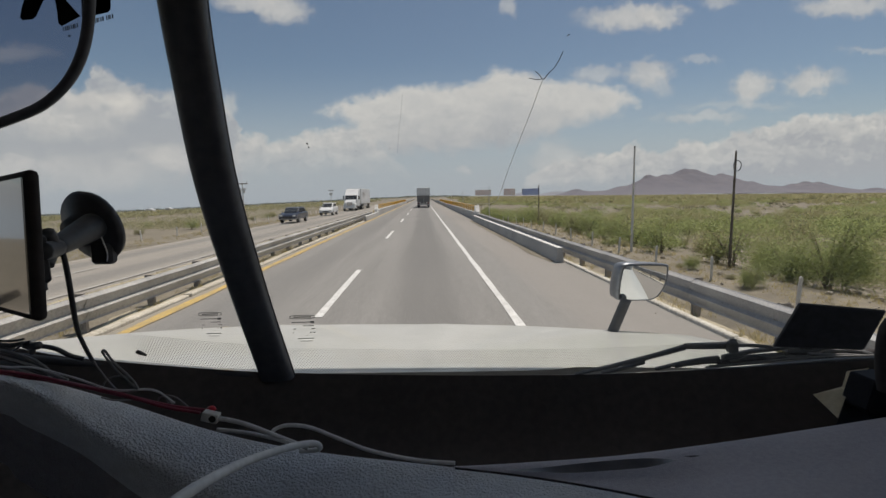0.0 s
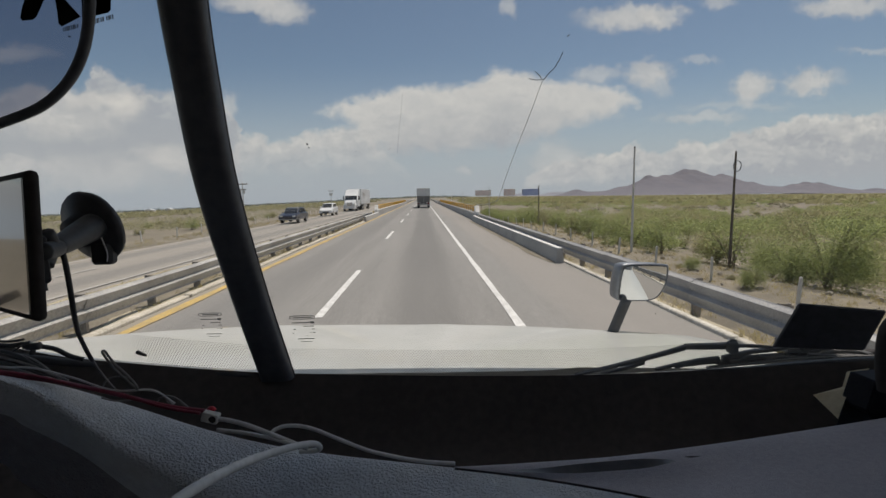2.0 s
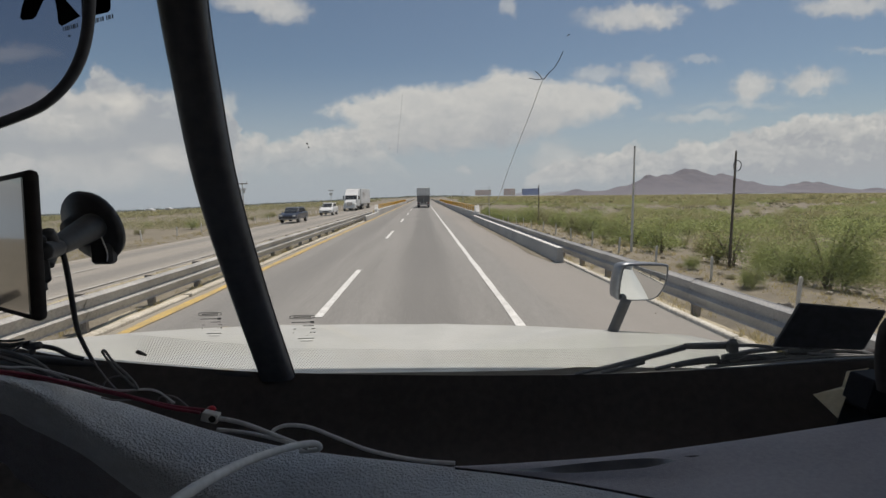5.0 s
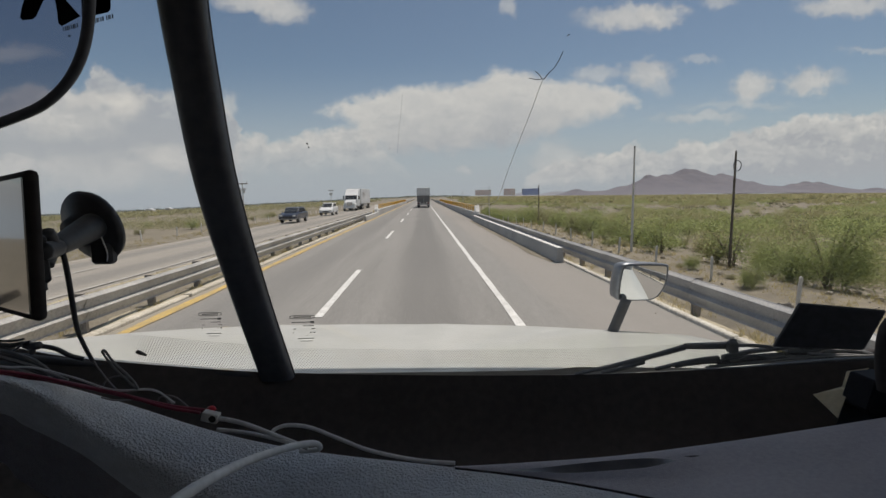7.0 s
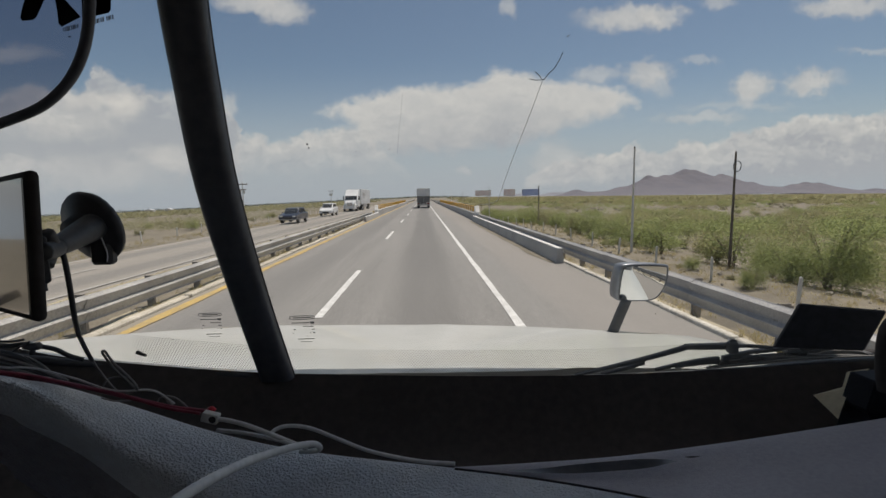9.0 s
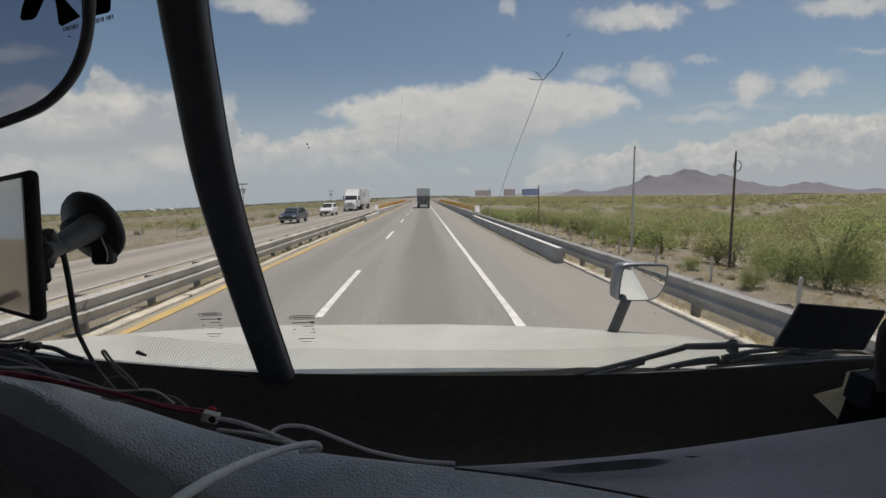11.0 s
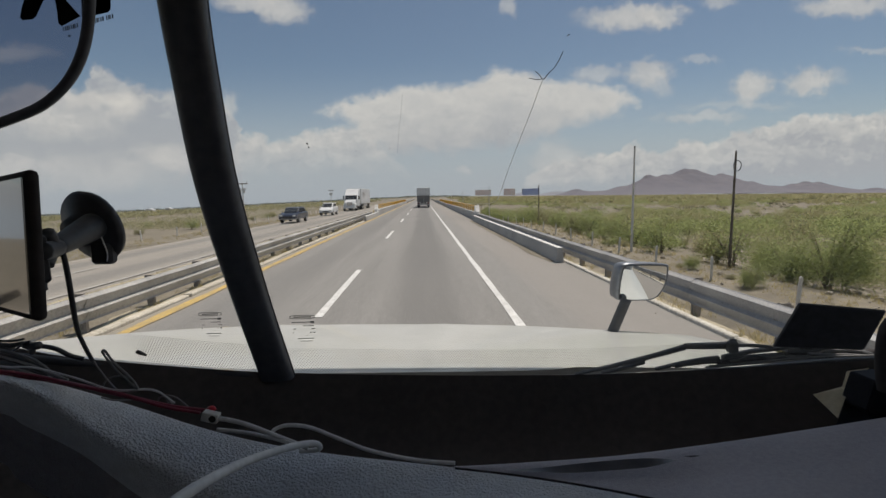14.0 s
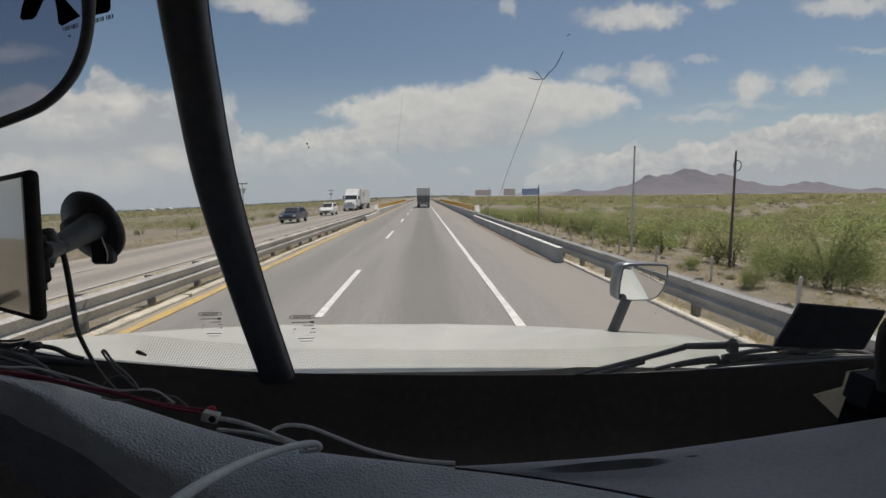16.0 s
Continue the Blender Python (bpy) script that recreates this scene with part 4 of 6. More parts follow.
PAD_D = [(-0.645, 0.480, 1.905), (-0.506, 0.500, 1.860), (-0.480, 0.505, 1.828), (-0.430, 0.505, 1.789), (-0.360, 0.500, 1.738), (-0.273, 0.480, 1.714), (-0.135, 0.430, 1.727), (0.003, 0.390, 1.764), (0.095, 0.340, 1.808), (0.145, 0.300, 1.835)]
dashboard = own("dashboard_pad", loft([PAD_A0, PAD_A, PAD_T, PAD_C, PAD_E], 6, 8), M_DASH, "grained blue-grey vinyl dashboard top", True)
own("dashboard_front", loft([PAD_E, PAD_D], 6, 4), M_DASHFRONT, "undercut front below the padded edge, shade put into its darker colour", True)

SIDE_A = [(0.0257, 0.485, 1.8343), (0.131, 0.5, 1.8263), (0.2407, 0.51, 1.8237), (0.3708, 0.52, 1.8284), (0.4765, 0.53, 1.8331), (0.6167, 0.54, 1.8429), (0.7712, 0.52, 1.8787)]
SIDE_A0 = [(x, y + 0.012, z - 0.05) for x, y, z in SIDE_A]
SIDE_B = [(0.050, 0.462, 1.831), (0.150, 0.450, 1.825), (0.246, 0.450, 1.823), (0.349, 0.450, 1.832), (0.441, 0.450, 1.841), (0.554, 0.450, 1.850), (0.678, 0.430, 1.877)]
SIDE_C = [(0.077, 0.400, 1.843), (0.155, 0.370, 1.844), (0.235, 0.360, 1.845), (0.311, 0.350, 1.852), (0.385, 0.350, 1.854), (0.481, 0.350, 1.854), (0.572, 0.340, 1.874)]
own("dashboard_side", loft([SIDE_A0, SIDE_A, SIDE_B, SIDE_C], 5, 6), M_DASH2, "smooth violet-grey moulded dashboard side", True)
own("dashboard_seam", tube([(0.029, 0.472, 1.841), (0.087, 0.452, 1.844), (0.144, 0.434, 1.844), (0.197, 0.414, 1.844), (0.237, 0.400, 1.842)], 0.0012, 6, 6), M_BLACK, "dark joint between the mouldings")
own("demister_slot", loft([[(0.0919, 0.478, 1.8323), (0.1284, 0.478, 1.8327), (0.1685, 0.478, 1.8357), (0.2122, 0.478, 1.838), (0.2528, 0.478, 1.839), (0.2835, 0.478, 1.8368)], [(0.0911, 0.474, 1.8346), (0.1274, 0.474, 1.8325), (0.1672, 0.474, 1.8327), (0.2106, 0.474, 1.8342), (0.2542, 0.474, 1.8357), (0.2859, 0.474, 1.8378)], [(0.0904, 0.47, 1.8369), (0.1263, 0.47, 1.8328), (0.1659, 0.47, 1.8302), (0.209, 0.47, 1.831), (0.2523, 0.47, 1.8328), (0.2876, 0.47, 1.8396)]], 6, 3), M_POSTCOAT, "long dark demister slot", True)
own("demister_slot", loft([[(0.3031, 0.48, 1.8383), (0.3113, 0.48, 1.8386), (0.321, 0.48, 1.8382)], [(0.3018, 0.478, 1.8389), (0.3101, 0.478, 1.8378), (0.3197, 0.478, 1.8388)]], 5, 2), M_BLACK, "short end of the demister slot", True)

for x in (-1.15, 0.62):
    tyre = own("wheel", rod((x - 0.15, 1.15, 0.50), (x + 0.15, 1.15, 0.50), 0.50, sides=32), M_TYRE, "front wheel")
    own("rim", rod((x - 0.155, 1.15, 0.50), (x + 0.155, 1.15, 0.50), 0.28, sides=24), M_STEEL, "steel rim", parent=tyre)

# wipers
def flat_bar(points, w, h):
    """A flat bar along a smooth line: w high, h deep, tapering from w[0] to w[1]."""
    bm = bmesh.new()
    line = glide(points, 5)
    rings = []
    for i, p in enumerate(line):
        k = (w[0] + (w[1] - w[0]) * i / (len(line) - 1)) / 2
        rings.append([bm.verts.new((p.x, p.y + dy, p.z + dz)) for dy, dz in ((-h, -k * 0.8), (-h * 0.6, -k), (h, -k), (h, k), (-h * 0.6, k), (-h, k * 0.8))])
    for a, b in zip(rings, rings[1:]):
        for q in range(6):
            bm.faces.new((a[q], a[(q + 1) % 6], b[(q + 1) % 6], b[q]))
    bm.faces.new(rings[0])
    bm.faces.new(rings[-1][::-1])
    return bm


wiper = own("wiper", flat_bar([(0.507, 0.820, 1.848), (0.544, 0.810, 1.851), (0.584, 0.800, 1.854)], (0.010, 0.012), 0.005), M_WIPER, "dark grey wiper")
for nm, bm, label in (
        ("wiper_blade", flat_bar([(0.295, 0.835, 1.792), (0.363, 0.830, 1.808), (0.440, 0.825, 1.827), (0.506, 0.820, 1.846)], (0.004, 0.010), 0.004), "black rubber blade"),
        ("wiper_blade", flat_bar([(0.348, 0.835, 1.793), (0.392, 0.830, 1.804), (0.430, 0.828, 1.816)], (0.004, 0.008), 0.004), "black rubber blade edge"),
        ("joint", box(tuple(c - d for c, d in zip((0.581, 0.790, 1.856), (0.009, 0.008, 0.012))), tuple(c + d for c, d in zip((0.581, 0.790, 1.856), (0.009, 0.008, 0.010))), 0.003), "black pivot block"),
        ("hook", tube([(0.575, 0.790, 1.863), (0.578, 0.790, 1.869), (0.588, 0.790, 1.868)], 0.002, 6, 3), ""),
        ("arm_spring", tube([(0.587, 0.785, 1.859), (0.616, 0.780, 1.860), (0.647, 0.775, 1.857)], 0.0035, 8, 4), "dark coil-covered arm")):
    own(nm, bm, M_WIPER, label, parent=wiper)
second = own("wiper", flat_bar([(0.5693, 0.8, 1.83), (0.5891, 0.7938, 1.8373), (0.6173, 0.7875, 1.8454), (0.6508, 0.7812, 1.8509), (0.6749, 0.775, 1.8567)], (0.009, 0.006), 0.004), M_WIPER, "dark grey wiper")
for nm, bm, label in (
        ("wiper_blade", flat_bar([(0.4495, 0.82, 1.8036), (0.4906, 0.8133, 1.8151), (0.5314, 0.8067, 1.8243), (0.5626, 0.8, 1.8291)], (0.004, 0.009), 0.004), "black rubber blade"),
        ("wiper_blade", flat_bar([(0.4832, 0.81, 1.8121), (0.5148, 0.8067, 1.818), (0.5541, 0.8033, 1.8214), (0.5834, 0.8, 1.8193)], (0.006, 0.007), 0.004), "black rubber blade edge"),
        ("link_rod", tube([(0.5342, 0.785, 1.8202), (0.5952, 0.7712, 1.829), (0.6701, 0.7575, 1.8404), (0.7322, 0.7438, 1.8476), (0.8028, 0.73, 1.8525)], 0.0022, 8, 5), "thin link rod"),
        ("link_rod", tube([(0.5782, 0.79, 1.8268), (0.6149, 0.7833, 1.8347), (0.6535, 0.7767, 1.8392), (0.6748, 0.77, 1.8464)], 0.0030, 8, 5), "thin link rod"),
        ("link_rod", tube([(0.6286, 0.78, 1.8388), (0.6435, 0.775, 1.8369), (0.6654, 0.77, 1.8402), (0.6896, 0.765, 1.8401), (0.7153, 0.76, 1.8433)], 0.0034, 8, 5), "bent link rod"),
        ("spindle", rod((0.67, 0.77, 1.8378), (0.6691, 0.77, 1.8488), 0.0022, sides=8), "short upright spindle"),
        ("crank", tube([(0.7152, 0.76, 1.8444), (0.7411, 0.7538, 1.8544), (0.7779, 0.7475, 1.8554), (0.7932, 0.7412, 1.8529), (0.7999, 0.735, 1.8486)], 0.0036, 8, 5), "curved crank"),
        ("crank", tube([(0.6994, 0.755, 1.85), (0.7277, 0.7483, 1.8493), (0.7619, 0.7417, 1.8506), (0.7924, 0.735, 1.8499)], 0.0030, 8, 5), "lower crank rod")):
    own(nm, bm, M_WIPER, label, parent=second)
plate = own("wiper_plate", flat_bar([(0.676, 0.785, 1.851), (0.7071, 0.7762, 1.853), (0.743, 0.7675, 1.8549), (0.7783, 0.7588, 1.8557), (0.808, 0.75, 1.8492)], (0.011, 0.009), 0.012), M_WIPER, "dusty grey wiper bracket plate")
for c in ((0.6863, 0.757, 1.8615), (0.6949, 0.757, 1.8613), (0.7025, 0.757, 1.861)):
    own("bolt", rod(c, (c[0], c[1] - 0.006, c[2]), 0.0024, sides=6), M_BLACK, parent=plate)
own("wiper_cowl", flat_bar([(0.5609, 0.8, 1.8201), (0.6212, 0.7913, 1.8304), (0.6918, 0.7825, 1.8357), (0.7724, 0.7738, 1.8395), (0.841, 0.765, 1.8404)], (0.008, 0.018), 0.006), M_BLACK, "dark cowl behind the wiper spindles")
own("windscreen_sill", flat_bar([(0.4816, 0.745, 1.8242), (0.5697, 0.7238, 1.836), (0.6225, 0.7025, 1.8487), (0.6816, 0.6813, 1.86), (0.729, 0.66, 1.8685)], (0.012, 0.020), 0.004), M_RUBBER, "black rubber sill at the foot of the glass")
own("chrome_strip", flat_bar([(0.529, 0.785, 1.818), (0.613, 0.780, 1.825), (0.710, 0.765, 1.833), (0.807, 0.735, 1.844)], (0.003, 0.003), 0.003), M_STEEL, "pale metal strip at the foot of the glass")

# bonnet mirror
own("mirror_stalk", tube([(0.658, 1.520, 1.626), (0.686, 1.530, 1.681), (0.730, 1.550, 1.763)], 0.021, 8, 6, 0.7), M_WIPER, "black mirror stalk", True)


def mirror_outline(k=1.0):
    """Rounded, narrowing downwards; metres round its own middle."""
    pts = [(-0.080, 0.052), (-0.066, 0.067), (0.0, 0.069), (0.078, 0.064), (0.090, 0.052), (0.086, 0.0), (0.068, -0.040), (0.040, -0.064), (-0.02, -0.068), (-0.076, -0.064), (-0.088, -0.050), (-0.088, 0.0)]
    return [(p.x, p.z) for p in glide([(k * x, 0, k * z) for x, z in pts + pts[:1]], 4)][:-1]


MIRROR = Vector((0.796, 1.560, 1.822))
head = bmesh.new()
rings = []
for k, d in ((1.0, 0.0), (1.05, 0.012), (1.0, 0.05), (0.75, 0.075), (0.3, 0.085)):
    rings.append([head.verts.new((x - 0.25 * d, d, z)) for x, z in mirror_outline(k)])
for a, b in zip(rings, rings[1:]):
    for i in range(len(a)):
        head.faces.new((a[i], a[(i + 1) % len(a)], b[(i + 1) % len(b)], b[i]))
head.faces.new(rings[-1])
inner = [head.verts.new((x, 0.004, z)) for x, z in mirror_outline(0.93)]
for i in range(len(inner)):
    head.faces.new((rings[0][i], inner[i], inner[(i + 1) % len(inner)], rings[0][(i + 1) % len(inner)]))
TURN = Matrix.Translation(MIRROR) @ Matrix.Rotation(radians(-1.5), 4, "Z") @ Matrix.Rotation(radians(3.5), 4, "X")
bmesh.ops.transform(head, matrix=TURN, verts=head.verts[:])
housing = own("bonnet_mirror", head, M_SHELL, "dark rounded bonnet mirror housing", True)
glass = bmesh.new()
rings = []
for k in (0.93, 0.84, 0.75, 0.66, 0.57, 0.48, 0.39, 0.30, 0.21, 0.12, 0.04):
    rings.append([glass.verts.new((x, 0.003 - 0.008 * (1 - (x * x + z * z) / 0.0118), z)) for x, z in mirror_outline(k)])
for a, b in zip(rings, rings[1:]):
    for i in range(len(a)):
        glass.faces.new((a[i], a[(i + 1) % len(a)], b[(i + 1) % len(b)], b[i]))
glass.faces.new(rings[-1])
bmesh.ops.transform(glass, matrix=TURN, verts=glass.verts[:])
own("mirror_glass", glass, M_MIRROR, "convex mirror glass", True, housing)

# marks in and on the glass
for (mx, my, mz), size in (((-0.349, 0.715, 1.967), 1.0), ((-0.209, 0.740, 1.951), 1.15)):
    bm = bmesh.new()
    oval = [(math.cos(a) * 0.021 * size, math.sin(a) * 0.0032 * size) for a in (2 * math.pi * k / 28 for k in range(28))]
    oval = [(max(-0.0185 * size, min(0.0185 * size, x * 1.2)), z) for x, z in oval]
    o = [bm.verts.new((mx + x, my, mz + z)) for x, z in oval]
    q = [bm.verts.new((mx + x * 0.95, my, mz + z * 0.66)) for x, z in oval]
    for i in range(28):
        bm.faces.new((o[i], o[(i + 1) % 28], q[(i + 1) % 28], q[i]))
    for a, b, d, h in ((-0.013, 0.013, -0.0008, 0.0016), (-0.016, 0.010, -0.0085, 0.0012), (0.011, 0.017, -0.0095, 0.003), (0.0, 0.016, -0.0140, 0.0010), (-0.014, -0.010, -0.0185, 0.001),
                       (0.012, 0.018, -0.0185, 0.001), (0.010, 0.012, -0.0240, 0.0012), (0.015, 0.018, -0.0240, 0.0012), (-0.015, -0.0135, -0.0240, 0.0012), (0.005, 0.007, -0.0285, 0.001),
                       (-0.008, 0.016, -0.0330, 0.0012), (-0.004, 0.013, -0.0370, 0.0008)):
        vs = [bm.verts.new((mx + x * size, my, mz + (d + e) * size)) for x, e in ((a, 0), (b, 0), (b, h), (a, h))]
        bm.faces.new(vs)
    own("glass_marking", bm, M_MARK, "grey maker's marking etched in the glass")

own("crack_line", tube([(0.168, 0.628, 2.306), (0.157, 0.645, 2.269), (0.140, 0.660, 2.221), (0.126, 0.675, 2.178), (0.117, 0.680, 2.150), (0.108, 0.683, 2.139), (0.082, 0.684, 2.136)], 0.00042, 5, 4), M_CRACK, "thin pale crack running down the glass")
crack = bmesh.new()
tube([(0.170, 0.628, 2.307), (0.176, 0.624, 2.315), (0.182, 0.622, 2.320), (0.188, 0.618, 2.330), (0.191, 0.612, 2.339)], 0.00055, 5, 3, bm=crack)
tube([(0.168, 0.628, 2.307), (0.163, 0.626, 2.313), (0.157, 0.624, 2.317)], 0.0005, 5, 3, bm=crack)
tube([(0.149, 0.628, 2.309), (0.160, 0.628, 2.307), (0.172, 0.627, 2.308)], 0.00045, 5, 3, bm=crack)
tube([(0.194, 0.605, 2.356), (0.197, 0.603, 2.358)], 0.0006, 5, 2, bm=crack)
own("windscreen_crack", crack, M_ETCH, "thin star-shaped crack in the windscreen")
specks = bmesh.new()
for c, r in (((-0.163, 0.650, 2.227), 0.0015), ((-0.161, 0.650, 2.222), 0.0012), ((-0.096, 0.660, 2.217), 0.0008), ((-0.047, 0.660, 2.220), 0.0009), ((-0.403, 0.700, 1.932), 0.0011), ((-0.408, 0.700, 1.935), 0.0008), ((-0.398, 0.700, 1.926), 0.0009)):
    bmesh.ops.create_icosphere(specks, subdivisions=1, radius=r, matrix=Matrix.Translation(c))
tagged(own("dirt_specks", specks, M_ETCH, "small dirt specks stuck on the glass"), kind="stuff")
streak = bmesh.new()
for a, b in (((-0.025, 0.625, 2.289), (-0.030, 0.640, 2.254)), ((-0.031, 0.640, 2.254), (-0.036, 0.655, 2.212))):
    tube([a, b], 0.00015, 4, 0, bm=streak)
own("wiper_streaks", streak, M_FAINT, "faint dried wiper streaks")
nozzle = tube([(-0.469, 0.715, 1.908), (-0.454, 0.712, 1.903)], (0.0036, 0.002), 8, 3)
own("washer_nozzle", nozzle, M_WIPER, "small black washer nozzle")

# ---- loose things in the cab ----
nav = thing("navigator", (-0.264, 0.310, 2.119), "black satellite navigator on a suction mount, screen off", "navigator")
NAV = Vector(nav.location)


def on(parent, name, bm, material, label="", smooth=False, base=None):
    b = parent if base is None else base
    bmesh.ops.translate(bm, verts=bm.verts[:], vec=-Vector(b.location))
    return part(name, bm, material, parent, label, smooth)


# screen: a slim rounded slab, its near edge towards the windscreen post
E0, E1 = Vector((-0.2675, 0.310, 2.121)), Vector((-0.486, 0.460, 2.112))
along = (E1 - E0).normalized()
upn = Vector((0.02, 0.05, 1)).normalized()
out_n = upn.cross(along).normalized()
if out_n.y > 0:
    out_n = -out_n
FR = Matrix((along, upn, out_n)).transposed().to_4x4()
FR.translation = E0
bm = box((-0.002, -0.052, -0.008), (0.175, 0.052, 0.0), 0.0035, segments=2)
bmesh.ops.transform(bm, matrix=FR, verts=bm.verts[:])
body_nav = on(nav, "body", bm, M_BLACK, "matt black casing", True)
bm = box((0.0025, -0.0465, -0.001), (0.168, 0.0465, 0.0012))
bmesh.ops.transform(bm, matrix=FR, verts=bm.verts[:])
on(nav, "screen", bm, M_SCREEN, "dark reflective screen")
cup_c = Vector((-0.328, 0.460, 2.127))
axis = Vector((0.30, 0.90, 0.24)).normalized()
bm = bmesh.new()
line = [(0.0, 0.0345, 0.0), (0.005, 0.0365, 0.0), (0.009, 0.034, 0.0), (0.016, 0.017, 0.0), (0.026, 0.013, 0.0)]
q = axis.to_track_quat("Z", "Y").to_matrix()
rings = []
for d, r, _ in line:
    rings.append([bm.verts.new(cup_c - axis * d + q @ Vector((math.cos(a) * r, math.sin(a) * r, 0))) for a in (2 * math.pi * k / 24 for k in range(24))])
for a, b in zip(rings, rings[1:]):
    for k in range(24):
        bm.faces.new((a[k], a[(k + 1) % 24], b[(k + 1) % 24], b[k]))
bm.faces.new(rings[0])
bm.faces.new(rings[-1])
on(nav, "suction_cup", bm, M_RUBBER, "round black suction cup", True)
on(nav, "cup_lever", box(tuple(c - d for c, d in zip((-0.318, 0.450, 2.097), (0.010, 0.006, 0.008))), tuple(c + d for c, d in zip((-0.317, 0.450, 2.104), (0.010, 0.006, 0.008))), 0.003), M_RUBBER)
on(nav, "arm", tube([(-0.319, 0.445, 2.128), (-0.306, 0.400, 2.120), (-0.293, 0.360, 2.114)], (0.0130, 0.0070), 12, 4), M_RUBBER, "tapered black arm", True)
on(nav, "ball_joint", tube([(-0.290, 0.360, 2.115), (-0.280, 0.340, 2.115), (-0.273, 0.325, 2.116)], 0.007, 10, 3), M_RUBBER, "", True)
on(nav, "holder", tube([(-0.2843, 0.345, 2.1283), (-0.2852, 0.35, 2.1199), (-0.288, 0.35, 2.1104), (-0.2874, 0.345, 2.1034)], 0.0055, 8, 5), M_RUBBER, "black holder behind the casing", True)
on(nav, "cable_twist", tube([(-0.2963, 0.36, 2.1111), (-0.2915, 0.352, 2.1032), (-0.2901, 0.347, 2.0979), (-0.2891, 0.347, 2.0924), (-0.2901, 0.345, 2.0893), (-0.2893, 0.344, 2.084)], 0.0022, 8, 6), M_RUBBER, "", True)
on(nav, "cable_loop", tube([(-0.3065, 0.372, 2.1135), (-0.3047, 0.372, 2.1202), (-0.3029, 0.374, 2.1223), (-0.3019, 0.376, 2.1192), (-0.3032, 0.378, 2.1126)], 0.0017, 8, 6), M_RUBBER, "", True)
# Thin pale strand running down the cup lever.
on(nav, "worn_edge", tube([(-0.3096, 0.436, 2.1212), (-0.3065, 0.436, 2.1103), (-0.3043, 0.436, 2.1007), (-0.3056, 0.436, 2.0933)], 0.0006, 6, 5), M_GREYCABLE, "thin pale strand along the lever", True)
on(nav, "holder_clip", box((-0.280, 0.330, 2.092), (-0.274, 0.335, 2.127), 0.002), M_RUBBER)

